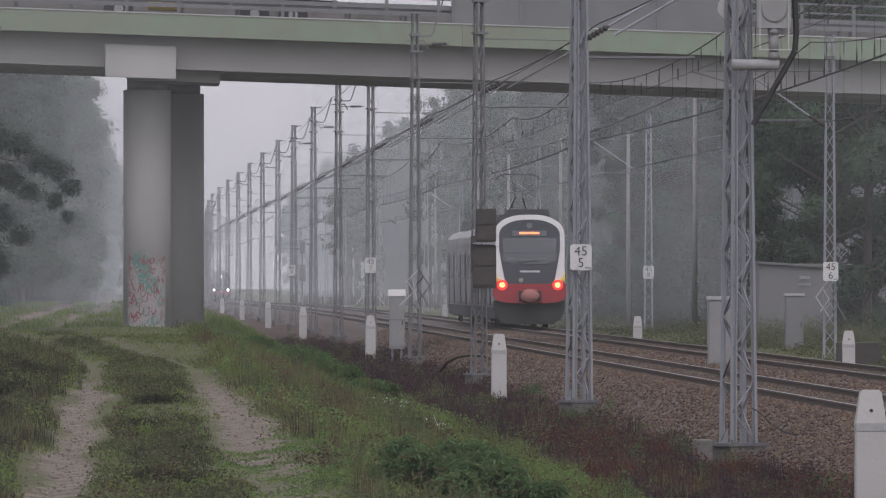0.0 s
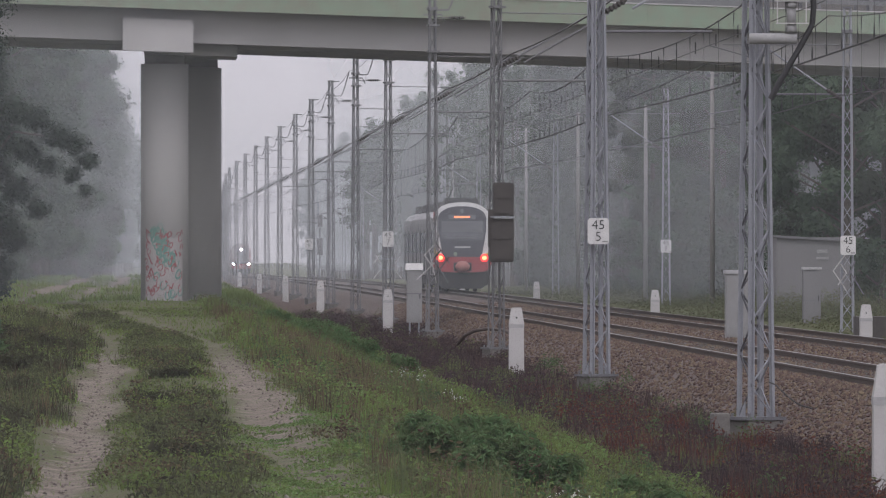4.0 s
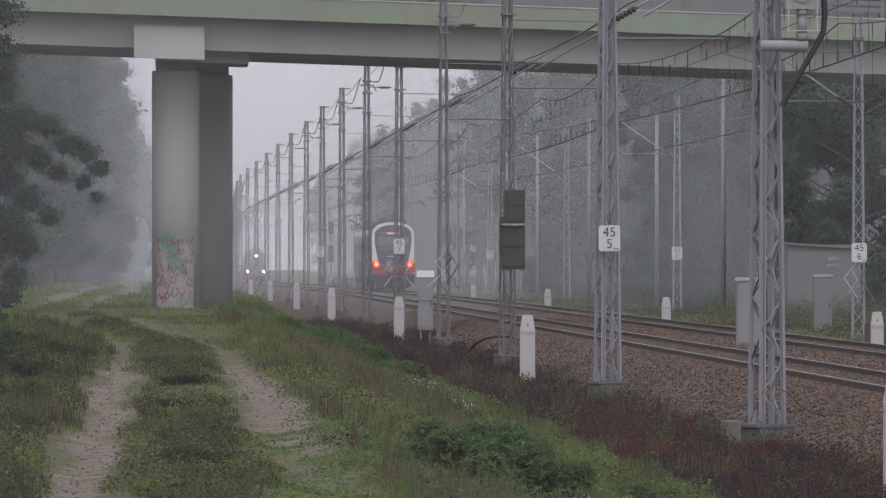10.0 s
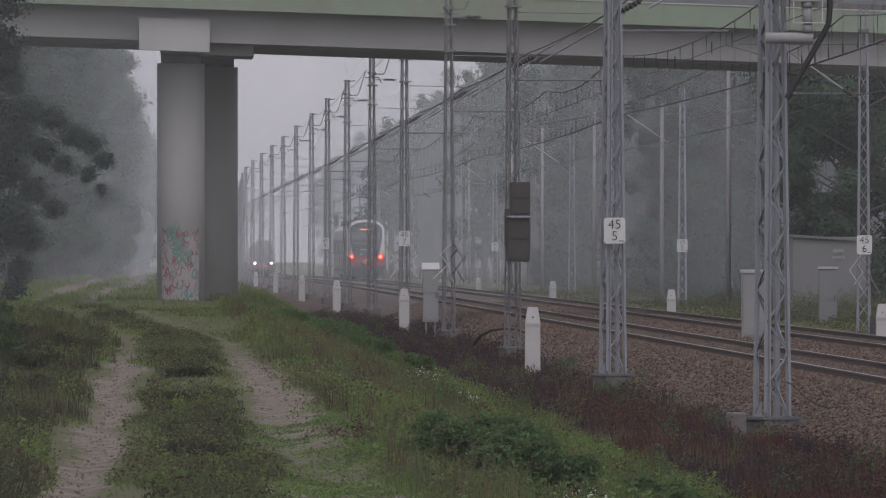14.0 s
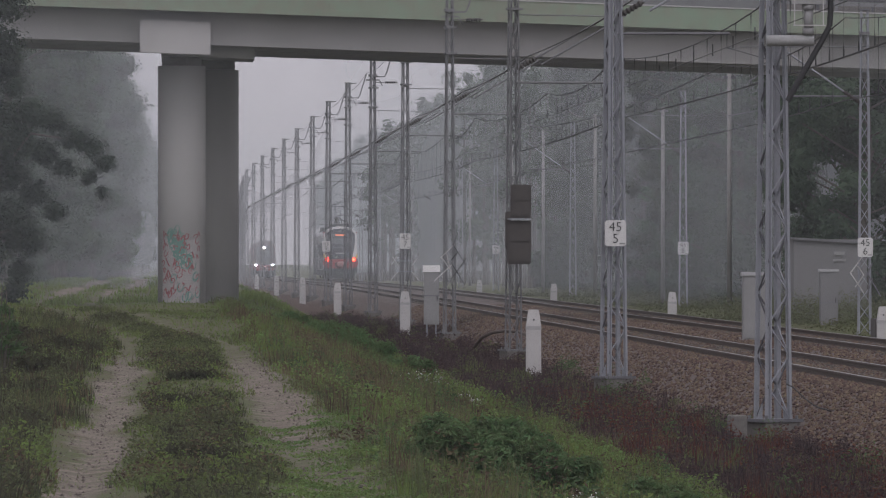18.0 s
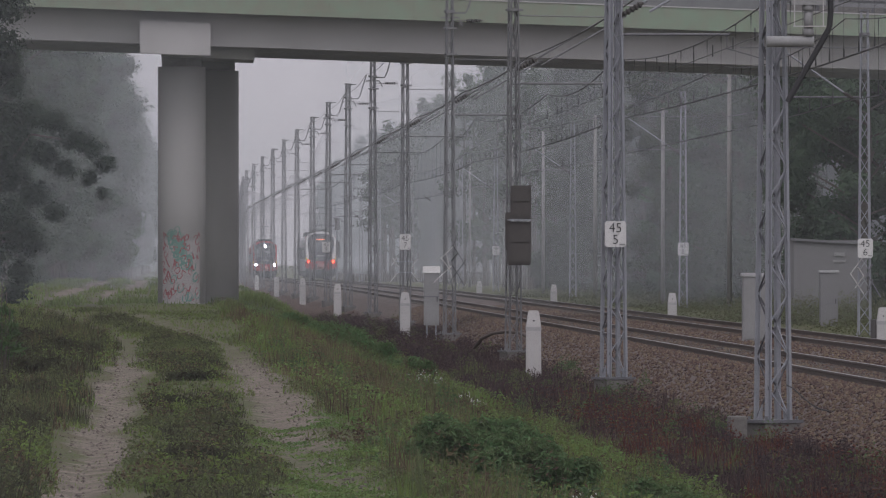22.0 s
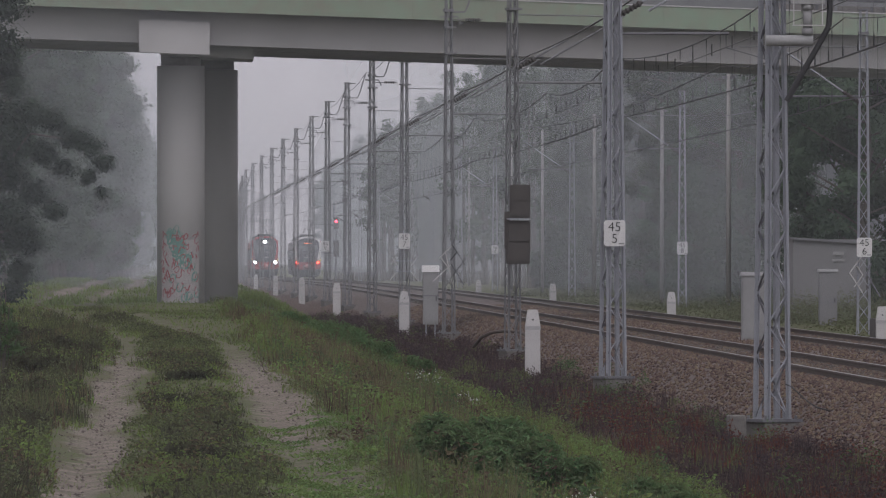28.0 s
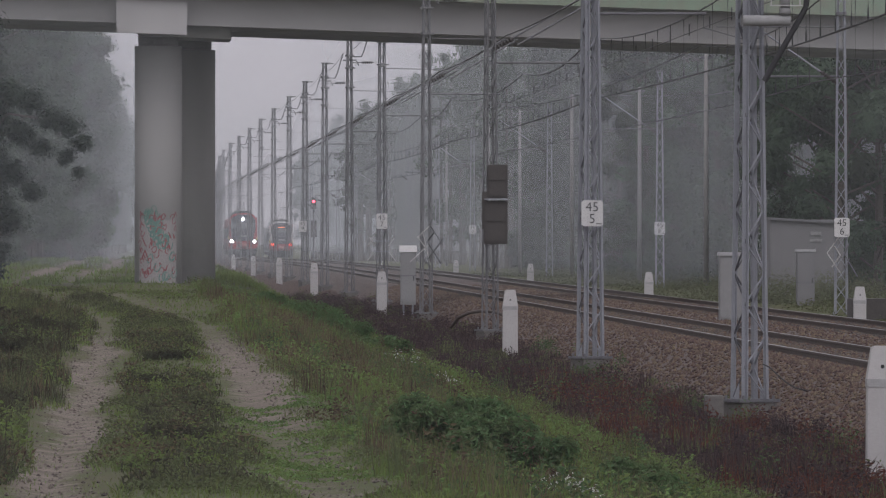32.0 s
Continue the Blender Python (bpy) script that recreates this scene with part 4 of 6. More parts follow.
def bridge():
    th = base("road_bridge", PLACE, "concrete road bridge with a green fascia crossing the railway", "bridge")
    for y, low in ((405.0, 0.0), (409.0, -0.08), (413.3, -0.20)):
        bm = bmesh.new()
        sloped(bm, -75, 75, y, y + 0.7, low, 1.22)
        part("girder", bm, CONCRETE, th, "pale grey concrete girder")
    bm = bmesh.new()
    sloped(bm, -75, 75, 404.0, 414.9, 1.222, 1.5)
    part("deck_slab", bm, CONCRETE_DARK, th)
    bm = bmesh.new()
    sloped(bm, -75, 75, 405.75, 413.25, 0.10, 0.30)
    part("soffit", bm, SOFFIT, th, "dark shaded underside")
    for y in (403.8, 414.9):
        for i in range(-25, 25):
            bm = bmesh.new()
            sloped(bm, i * 3.0, i * 3.0 + 2.997, y, y + 0.2, 1.16, 1.94)
            part("fascia_panel", bm, FASCIA, th, "green painted fascia panel")
        bm = bmesh.new()
        sloped(bm, -75, 75, y - 0.03, y + 0.35, 1.942, 1.985)
        part("coping", bm, CONCRETE, th)
    # the light end block of the cross beam over the pier
    bm = bmesh.new()
    sloped(bm, at(246, 0, 404.3)[0], at(371, 0, 404.3)[0], 404.25, 405.02, -0.36, 0.80)
    part("end_block", bm, CONCRETE, th)
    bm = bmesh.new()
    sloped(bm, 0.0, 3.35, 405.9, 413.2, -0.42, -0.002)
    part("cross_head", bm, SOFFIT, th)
    # parapet rails in front of the carriageway
    for i in range(-38, 38):
        x = i * 1.86
        if 11.5 < x < 21.6:
            continue
        bm = bmesh.new()
        sloped(bm, x - 0.06, x + 0.06, 404.3, 404.42, 1.985, 3.15)
        part("parapet_post", bm, DECK_GREY, th)
    for x0, x1 in ((-71, 11.6), (21.5, 71)):
        for z in (2.2, 2.44, 2.78, 3.1):
            bm = bmesh.new()
            sloped(bm, x0, x1, 404.33, 404.39, z, z + (0.15 if z < 2.5 else 0.06))
            part("parapet_rail", bm, DECK_GREY, th)
    for y, z, hh, mat in ((405.6, 2.28, 0.31, DECK_DARK), (412.6, 2.50, 0.31, DECK_DARK)):
        bm = bmesh.new()
        for k, (dz, dy) in enumerate(((0.0, 0.0), (hh * 0.36, 0.0), (hh * 0.72, 0.0))):
            sloped(bm, -74, 74, y + (0.05 if k == 1 else 0), y + 0.06 + (0.05 if k == 1 else 0), z + dz, z + dz + hh * 0.3)
        part("guard_rail", bm, mat, th, "ribbed steel guard rail")
        for i in range(-36, 37):
            bm = bmesh.new()
            sloped(bm, i * 2.0 - 0.05, i * 2.0 + 0.05, y + 0.12, y + 0.2, 1.6, z + hh)
            part("guard_post", bm, mat, th)
    bm = bmesh.new()
    sloped(bm, -74.5, 74.5, 414.5, 414.8, 1.6, 2.62)
    part("kerb_wall", bm, CONCRETE_DARK, th)
    for i in range(4):
        bm = bmesh.new()
        x0 = 11.7 + 2.45 * i
        sloped(bm, x0, x0 + 2.42, 404.3, 404.42, 1.986, 5.0)
        part("noise_panel", bm, BARRIER, th, "grey translucent noise barrier panel")
    for i in range(5):
        bm = bmesh.new()
        x0 = 11.69 + 2.45 * i
        sloped(bm, x0 - 0.07, x0 + 0.05, 404.22, 404.46, 1.986, 5.05)
        part("barrier_post", bm, DECK_GREY, th)
    bm = bmesh.new()
    sloped(bm, -75, 75, 404.5, 414.5, 1.502, 1.6)
    part("carriageway", bm, material("bridge_asphalt", (0.06, 0.06, 0.06), 0.9), th)
    return th


bridge()


def pier(x, y, x2, y2, label):
    th = base("bridge_pier", PLACE @ pose(x, y, 0), label, "bridge pier", "bridge piers")
    for dx, dy, nm in ((0, 0, "front_column"), (x2 - x, y2 - y, "rear_column")):
        bm = bmesh.new()
        top = 8.85 + deck_z(x + dx) - 9.6
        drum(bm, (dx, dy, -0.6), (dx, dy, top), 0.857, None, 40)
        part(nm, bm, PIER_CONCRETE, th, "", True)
        bm = bmesh.new()
        drum(bm, (dx, dy, top - 0.003), (dx, dy, top + 0.36), 0.72, None, 32)
        part("bearing_plinth", bm, CONCRETE_DARK, th, "", True)
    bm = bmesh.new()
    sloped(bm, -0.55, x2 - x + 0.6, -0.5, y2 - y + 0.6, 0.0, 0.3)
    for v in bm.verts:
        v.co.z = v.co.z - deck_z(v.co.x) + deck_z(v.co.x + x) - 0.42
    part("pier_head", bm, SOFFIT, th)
    return th


main_pier = pier(0.735, 407.2, 1.97, 413.2, "round concrete bridge pier with red and green graffiti")
for px in (-34.0, 36.0):
    pier(px, 407.2, px + 1.25, 413.2, "round concrete bridge pier")


def graffiti():
    """Sprayed loops, 4 mm proud of the column; no legible words."""
    rs = random.Random(5)
    r = 0.861
    teal = material("teal_spray", (0.10, 0.20, 0.17), 0.8, 0, (0.16, 0.26, 0.23), 10, 3)
    red = material("red_spray", (0.26, 0.085, 0.09), 0.8, 0, (0.20, 0.08, 0.085), 10, 3)
    pale = material("pale_spray", (0.315, 0.29, 0.285), 0.8, 0, (0.26, 0.247, 0.243), 5, 1.2, 0.9)

    def spot(u, v):
        g = -math.pi / 2 + u / r
        return (math.cos(g) * r, math.sin(g) * r, v)

    def stroke(pts, w, mat, lift):
        bm = bmesh.new()
        prev = None
        for (u0, v0), (u1, v1) in zip(pts, pts[1:]):
            d = Vector((u1 - u0, v1 - v0)).normalized()
            nx, ny = -d.y * w / 2, d.x * w / 2
            q = []
            for u, v in ((u0 + nx, v0 + ny), (u0 - nx, v0 - ny), (u1 - nx, v1 - ny), (u1 + nx, v1 + ny)):
                p = Vector(spot(u, v))
                p.x *= 1 + lift
                p.y *= 1 + lift
                q.append(bm.verts.new(p))
            bm.faces.new(q)
        part("spray_stroke", bm, mat, main_pier)

    def loop(cu, cv, ru, rv, turns, ph, n=40):
        return [(cu + ru * math.cos(ph + turns * 6.283 * i / n) * (0.6 + 0.4 * i / n), cv + rv * math.sin(ph + 1.08 * turns * 6.283 * i / n)) for i in range(n + 1)]

    for i in range(9):
        v = 0.35 + i * 0.26
        stroke([(-0.78 + 1.5 * k / 14, v + 0.05 * math.sin(k * 0.9 + i)) for k in range(15)], 0.27, pale, 0.0006 + 0.0001 * i)
    for i in range(64):
        cv = 2.85 - 1.25 * (i / 64) + rs.uniform(-0.12, 0.12)
        cu = -0.30 + 0.55 * (2.85 - cv) / 1.5 + rs.uniform(-0.25, 0.28)
        stroke(loop(cu, cv, rs.uniform(0.05, 0.16), rs.uniform(0.06, 0.18), rs.uniform(0.4, 1.0), rs.uniform(0, 6), 18), rs.uniform(0.026, 0.05), teal, 0.002 + 0.0001 * i)
    for i in range(62):
        cu, cv = rs.uniform(-0.78, 0.66), rs.uniform(0.45, 2.75)
        if rs.random() < 0.45:
            a, b = rs.uniform(-0.1, 0.1), rs.uniform(0.12, 0.24)
            stroke([(cu, cv), (cu + a, cv + b), (cu + a + rs.uniform(0.04, 0.16), cv + b * rs.uniform(0.1, 0.9))], 0.032, red, 0.0100 + 0.00015 * i)
        else:
            stroke(loop(cu, cv, rs.uniform(0.05, 0.12), rs.uniform(0.07, 0.15), rs.uniform(0.4, 0.9), rs.uniform(0, 6), 16), 0.030, red, 0.0100 + 0.00015 * i)
    for i in range(8):
        stroke(loop(rs.uniform(-0.3, 0.6), rs.uniform(0.4, 1.3), 0.14, 0.15, 0.8, rs.uniform(0, 6), 18), 0.034, teal, 0.0205 + 0.0002 * i)
    stroke([(-0.62, 1.9), (-0.5, 1.65), (0.25, 0.7), (0.32, 0.9)], 0.045, red, 0.023)
    stroke([(-0.66, 1.1), (-0.5, 1.45), (-0.35, 1.05)], 0.045, red, 0.0236)


graffiti()


# ---- poles at the edge of the woods ----
def utility_pole(x, y, h, r=0.115):
    th = base("utility_pole", pose(x, y, -0.5), "plain grey utility pole at the edge of the woods", "pole", "utility poles")
    bm = bmesh.new()
    drum(bm, (0, 0, 0), (0, 0, h), r, r * 0.7, 12)
    part("shaft", bm, WOOD_POLE, th, "", True)
    bm = bmesh.new()
    box(bm, (0, 0, h - 0.2), (0.5, 0.1, 0.1))
    part("cross_arm", bm, STEEL_DULL, th)


for px, y, h in ((1290, 478.0, 10.2), (1172, 542.0, 9.6), (1052, 618.0, 10.2), (960, 700.0, 10.2), (905, 785.0, 10.2), (830, 900.0, 10.2)):
    utility_pole(at(px, 0, y)[0], y, h)


# ---- trees ----
def crown_mesh(name, mat, seed, centres, count, size, flat=0.6, stray=0.38):
    """Leaf sprays: small bent quads scattered on and in clumps (centre, radius)."""
    rs = np.random.RandomState(seed)
    c = np.array([k[:3] for k in centres])
    r = np.array([k[3] for k in centres])
    pick = rs.choice(len(c), count, p=r ** 2 / (r ** 2).sum())
    d = rs.normal(0, 1, (count, 3))
    d /= np.linalg.norm(d, axis=1)[:, None]
    pos = c[pick] + d * (r[pick] * rs.uniform(0.45, 1.08, count))[:, None] * np.array([1, 1, 0.75])
    nrm = d + np.array([0, 0, 0.5]) + rs.normal(0, stray, (count, 3))
    nrm /= np.linalg.norm(nrm, axis=1)[:, None]
    a = np.cross(nrm, rs.normal(0, 1, (count, 3)))
    a /= np.linalg.norm(a, axis=1)[:, None]
    b = np.cross(nrm, a)
    s = rs.uniform(0.55, 1.3, count)[:, None] * size
    core = np.arange(count) % 6 == 0          # broader sprays deep inside close the crown
    pos[core] = c[pick][core] + d[core] * (r[pick][core] * rs.uniform(0.1, 0.62, core.sum()))[:, None]
    s[core] *= 2.9
    v = np.stack([pos - a * s, pos + b * s * flat + nrm * s * 0.25, pos + a * s, pos - b * s * flat + nrm * s * 0.25], 1).reshape(-1, 3)
    f = (np.array([(0, 1, 2), (0, 2, 3)])[None] + 4 * np.arange(count)[:, None, None]).reshape(-1, 3)
    return raw(name, v.tolist(), f.tolist(), mat)


def broadleaf(seed, h, spread, bare, label, count=13000, size=0.10, mat=LEAF):
    rs = random.Random(seed)
    th = base("tree", Matrix(), label, "tree", "woodland trees")
    bm = bmesh.new()
    pts = [(0, 0, -0.3)]
    for i in range(1, 7):
        pts.append((rs.uniform(-0.18, 0.18) * i * 0.5, rs.uniform(-0.18, 0.18) * i * 0.5, h * 0.9 * i / 6))
    for i, (p, q) in enumerate(zip(pts, pts[1:])):
        drum(bm, p, q, 0.22 * (1 - i / 6.6), 0.22 * (1 - (i + 1) / 6.6), 7)
    clumps = []
    for i in range(26):
        z = h * (bare + (1 - bare) * (i + 0.5) / 26)
        u = (z / h - bare) / (1 - bare)
        reach = spread * (0.45 + 0.75 * math.sin(math.pi * min(1, 0.15 + u * 0.82))) * rs.uniform(0.45, 1.0)
        g = i * 2.4 + rs.uniform(-0.4, 0.4)
        tip = (math.cos(g) * reach, math.sin(g) * reach, z + rs.uniform(-0.2, 0.8))
        bar(bm, (pts[3][0] * 0.5, pts[3][1] * 0.5, z - reach * 0.35), tip, 0.07, None, 4)
        clumps.append((*tip, rs.uniform(0.5, 1.0) * (0.55 + spread * 0.26)))
    part("trunk", bm, BARK, th)
    ob = new("crown", crown_mesh("crown", mat, seed, clumps, count, size))
    ob.parent = th
    return th


def pine(seed, h, label):
    rs = random.Random(seed)
    th = base("tree", Matrix(), label, "tree", "woodland trees")
    bm = bmesh.new()
    drum(bm, (0, 0, -0.3), (0, 0, h * 0.5), 0.2, 0.15, 7)
    drum(bm, (0, 0, h * 0.5), (0.1, 0, h * 0.97), 0.15, 0.04, 7)
    clumps = []
    for i in range(24):
        z = h * (0.42 + 0.55 * i / 24)
        reach = (1 - i / 28) * rs.uniform(0.9, 2.3) + 0.2
        g = i * 2.4
        tip = (math.cos(g) * reach, math.sin(g) * reach, z + 0.25)
        bar(bm, (0, 0, z), tip, 0.06, None, 4)
        clumps.append((*tip, rs.uniform(0.5, 0.85)))
    part("trunk", bm, BARK, th)
    ob = new("crown", crown_mesh("crown", PINE, seed, clumps, 11000, 0.095, 0.35))
    ob.parent = th
    return th


def woods():
    rs = random.Random(21)
    kinds = [broadleaf(31, 17.5, 2.6, 0.10, "tall leafy woodland tree standing in the mist"),
             broadleaf(32, 16.0, 2.9, 0.05, "tall leafy woodland tree standing in the mist"),
             broadleaf(33, 19.0, 2.5, 0.22, "tall leafy woodland tree standing in the mist"),
             pine(34, 18.5, "tall dark pine tree standing in the mist"),
             pine(35, 17.0, "tall dark pine tree standing in the mist"),
             broadleaf(36, 5.0, 2.0, 0.0, "low bushy young tree at the edge of the woods", 6000, 0.085)]
    used = set()

    def plant(k, x, y, s=1.0):
        m = pose(x, y, float(lie(x, y)) - 0.05, 0, 0, rs.uniform(0, 360))
        ob = kinds[k]
        if k in used:
            ob = copy_thing(ob, m)
        used.add(k)
        ob.matrix_basis = m @ Matrix.Diagonal((s, s, s, 1))

    # far side of the line
    y = 506.0
    while y < 800:
        for row in range(2):
            x = 28.6 + row * 4.2 + rs.uniform(-1.0, 1.4)
            plant(rs.choice((0, 1, 2, 3, 4)), x, y + rs.uniform(-3, 3), rs.uniform(0.8, 1.12))
        if rs.random() < 0.6:
            plant(5, 27.2 + rs.uniform(-0.6, 1.2), y + 2, rs.uniform(0.5, 1.0))
        y += 7.0
    for i in range(22):
        plant(rs.choice((0, 1, 2, 3)), 33.0 + 0.5 * i + rs.uniform(-0.5, 0.5), 508 + rs.uniform(0, 50), rs.uniform(0.85, 1.1))
    # beside the dirt road, beyond the bridge
    y = 506.0
    while y < 830:
        for row in range(2):
            x = -7.2 + 2.6 * float(smoothstep(500, 760, y)) - row * 3.2 + rs.uniform(-0.8, 0.8)
            plant(rs.choice((0, 1, 2)), x, y + rs.uniform(-2, 2), rs.uniform(0.78, 1.02))
        if rs.random() < 0.6:
            plant(5, -6.4 + 1.5 * float(smoothstep(500, 760, y)) + rs.uniform(-1.0, 0.4), y + 2, rs.uniform(0.4, 0.8))
        y += 9.0
    # an overhanging tree on the near side of the bridge
    near = broadleaf(41, 13.5, 2.7, 0.02, "dark leafy tree overhanging the dirt road near the bridge", 18000, 0.075, PINE)
    near.matrix_basis = pose(-6.6, 372.0, float(lie(-6.6, 372.0))) @ Matrix.Diagonal((0.87, 0.87, 0.87, 1))
    bough = base("tree", pose(-5.2, 373.0, float(lie(-5.2, 373.0))) @ Matrix.Diagonal((0.88, 0.88, 0.88, 1)), "slender dark tree leaning over the dirt road near the bridge", "tree", "woodland trees")
    bm = bmesh.new()
    stem = [(-0.5, 0, -0.3), (-0.4, 0, 2.4), (-0.2, 0, 4.8), (1.0, 0, 6.4), (3.0, 0, 6.1)]
    for k, (p, q) in enumerate(zip(stem, stem[1:])):
        drum(bm, p, q, 0.12 * (1 - k / 4.6), 0.12 * (1 - (k + 1) / 4.6), 7)
    part("trunk", bm, BARK, bough)
    ob = new("crown", crown_mesh("crown", PINE, 44, [(1.0, 0, 7.2, 0.9), (1.9, 0.4, 6.9, 0.8), (2.7, 0, 6.2, 0.75), (3.3, -0.3, 5.9, 0.65), (3.8, 0, 5.3, 0.55), (3.2, 0.3, 4.8, 0.45),
                                                     (3.7, 0, 4.2, 0.35), (0.4, 0.3, 8.2, 0.7), (0.2, 0, 3.4, 0.9), (1.0, 0.3, 2.4, 0.9), (-0.4, 0, 4.6, 0.9), (0.6, 0, 1.2, 0.8), (-0.6, 0, 2.0, 1.0),
                                                     (0.5, 0.4, 6.2, 0.9), (1.5, 0.5, 5.7, 0.8), (0.2, 0.4, 5.2, 1.0), (2.3, 0.5, 5.1, 0.6), (1.1, 0.4, 4.2, 0.9), (1.9, 0.5, 3.5, 0.6), (-0.3, 0.2, 6.9, 1.0)], 10500, 0.07))
    ob.parent = bough
    edge = broadleaf(43, 15.0, 3.4, 0.02, "dark leafy tree at the edge of the woods beside the hut", 14000, 0.10)
    edge.matrix_basis = pose(28.9, 462.0, -0.4)
    copy_thing(edge, pose(29.2, 474.0, -0.4, 0, 0, 130))
    copy_thing(edge, pose(30.5, 466.0, -0.4, 0, 0, 220))
    copy_thing(edge, pose(28.9, 478.0, -0.4, 0, 0, 300))
    copy_thing(edge, pose(32.5, 470.0, -0.4, 0, 0, 60))
    copy_thing(edge, pose(30.0, 481.0, -0.4, 0, 0, 15))
    copy_thing(edge, pose(31.6, 478.0, -0.4, 0, 0, 100))
    copy_thing(edge, pose(29.3, 470.0, -0.4, 0, 0, 255))
    other = broadleaf(42, 11.0, 3.0, 0.05, "leafy tree overhanging the dirt road near the bridge", 9000, 0.11)
    other.matrix_basis = pose(-8.6, 440.0, 0.2)


woods()


def far_woods():
    """The woods lost in the mist on both sides, as one mass of trunks and sprays."""
    rs = random.Random(77)
    clumps, bm = [], bmesh.new()
    spots = []
    y = 800.0
    while y < 1900:
        for row in range(2):
            spots.append((28.0 + row * 4.5 + rs.uniform(-1.5, 1.5), y + rs.uniform(-4, 4), rs.uniform(15, 20)))
            spots.append((-4.6 + 2.2 * float(smoothstep(800, 1300, y)) - row * 3.6 + rs.uniform(-1, 1), y + rs.uniform(-4, 4), rs.uniform(13, 17)))
        y += 11.0
    for i in range(30):
        spots.append((-6 + i * 0.6, 1900 + i * 6, rs.uniform(10, 14)))
    for x, y, h in spots:
        z0 = float(lie(x, y))
        drum(bm, (x, y, z0 - 0.3), (x, y, z0 + h * 0.9), 0.2, 0.06, 5)
        bare = rs.choice((0.1, 0.35, 0.5))
        for k in range(9):
            u = (k + 0.5) / 9
            g = k * 2.4 + rs.random()
            q = 2.0 * math.sin(math.pi * (0.2 + 0.75 * u)) * rs.uniform(0.5, 1)
            clumps.append((x + math.cos(g) * q, y + math.sin(g) * q, z0 + h * (bare + (1 - bare) * u), rs.uniform(1.0, 1.7)))
    wood = thing("far_tree_trunks", bm, BARK, "trunks of the far woods lost in the mist", "woods", kind="stuff")
    ob = new("far_woods", crown_mesh("far_woods", LEAF, 78, clumps, 270000, 0.20))
    tagged(ob, "crowns of the far woods lost in the mist", "woods", kind="stuff")


far_woods()


# ---- grass and weeds ----
def blades(name, mat, xs, ys, hs, ws, seed, lean=0.35, stems=1, label="", flat=False):
    """Many thin blades, each a bent strip of two quads, rooted in the ground."""
    rs = np.random.RandomState(seed)
    n = len(xs)
    zs = lie(xs, ys)
    g = rs.rand(n) * 6.283
    ax, ay = np.cos(g), np.sin(g)
    bend = rs.uniform(0.1, 1.0, n) * lean * hs
    dirn = rs.rand(n) * 6.283
    bx, by = np.cos(dirn) * bend, np.sin(dirn) * bend
    base_z = zs - 0.03
    w = ws[:, None] * np.stack([ax, ay, np.zeros(n)], -1)
    p0 = np.stack([xs, ys, base_z], -1)
    p1 = p0 + np.stack([bx * 0.35, by * 0.35, hs * 0.6], -1)
    p2 = p0 + np.stack([bx, by, hs], -1)
    v = np.stack([p0 - w * 0.5, p0 + w * 0.5, p1 - w * 0.45, p1 + w * 0.45, p2], 1).reshape(-1, 3)
    f4 = (np.array([(0, 1, 3, 2)])[None] + 5 * np.arange(n)[:, None, None]).reshape(-1, 4)
    f3 = (np.array([(2, 3, 4)])[None] + 5 * np.arange(n)[:, None, None]).reshape(-1, 3)
    ob = new(name, raw(name, v.tolist(), f4.tolist() + f3.tolist(), mat))
    return tagged(ob, label, "grass", kind="stuff")


def tufted(rs, n, x0, x1, y0, y1, power, tufts, spread):
    """n roots gathered in tufts."""
    k = n // tufts
    cy = y0 + (y1 - y0) * rs.rand(k) ** power
    lo = np.maximum(x0, -0.4 - 0.019 * cy)
    cx = lo + (x1 - lo) * rs.rand(k)
    xs = np.repeat(cx, tufts) + rs.normal(0, spread, k * tufts)
    ys = np.repeat(cy, tufts) + rs.normal(0, spread * 2.5, k * tufts)
    return xs, ys


def patchy(xs, ys, seed, fx=0.9, fy=0.09):
    """Slow random field, about -1 to 1, for patches of growth."""
    rs = np.random.RandomState(seed)
    v = np.zeros(len(xs))
    for k in range(6):
        a, b, c = rs.uniform(0.5, 2.2) * fx, rs.uniform(0.5, 2.2) * fy, rs.uniform(0, 6.28)
        v += np.sin(xs * a * rs.choice((-1, 1)) + ys * b + c)
    return v / 2.4


def herbs(name, mat, xs, ys, hs, size, seed, label):
    """Small leaves at many heights over the ground: low broad-leaved growth."""
    rs = np.random.RandomState(seed)
    n = len(xs)
    zs = lie(xs, ys) + hs * rs.rand(n) ** 0.7
    a = rs.normal(0, 1, (n, 3)) * (1, 1, 0.6)
    a /= np.linalg.norm(a, axis=1)[:, None]
    b = np.cross(a, rs.normal(0, 1, (n, 3)))
    b /= np.linalg.norm(b, axis=1)[:, None]
    s = rs.uniform(0.5, 1.4, n)[:, None] * size
    p = np.stack([xs, ys, zs], -1)
    nrm = np.cross(a, b)
    v = np.stack([p - a * s, p + b * s * 0.4 + nrm * s * 0.2, p + a * s, p - b * s * 0.4 + nrm * s * 0.2], 1).reshape(-1, 3)
    f = (np.array([(0, 1, 2), (0, 2, 3)])[None] + 4 * np.arange(n)[:, None, None]).reshape(-1, 3)
    ob = new(name, raw(name, v.tolist(), f.tolist(), mat))
    return tagged(ob, label, "weeds", kind="stuff")


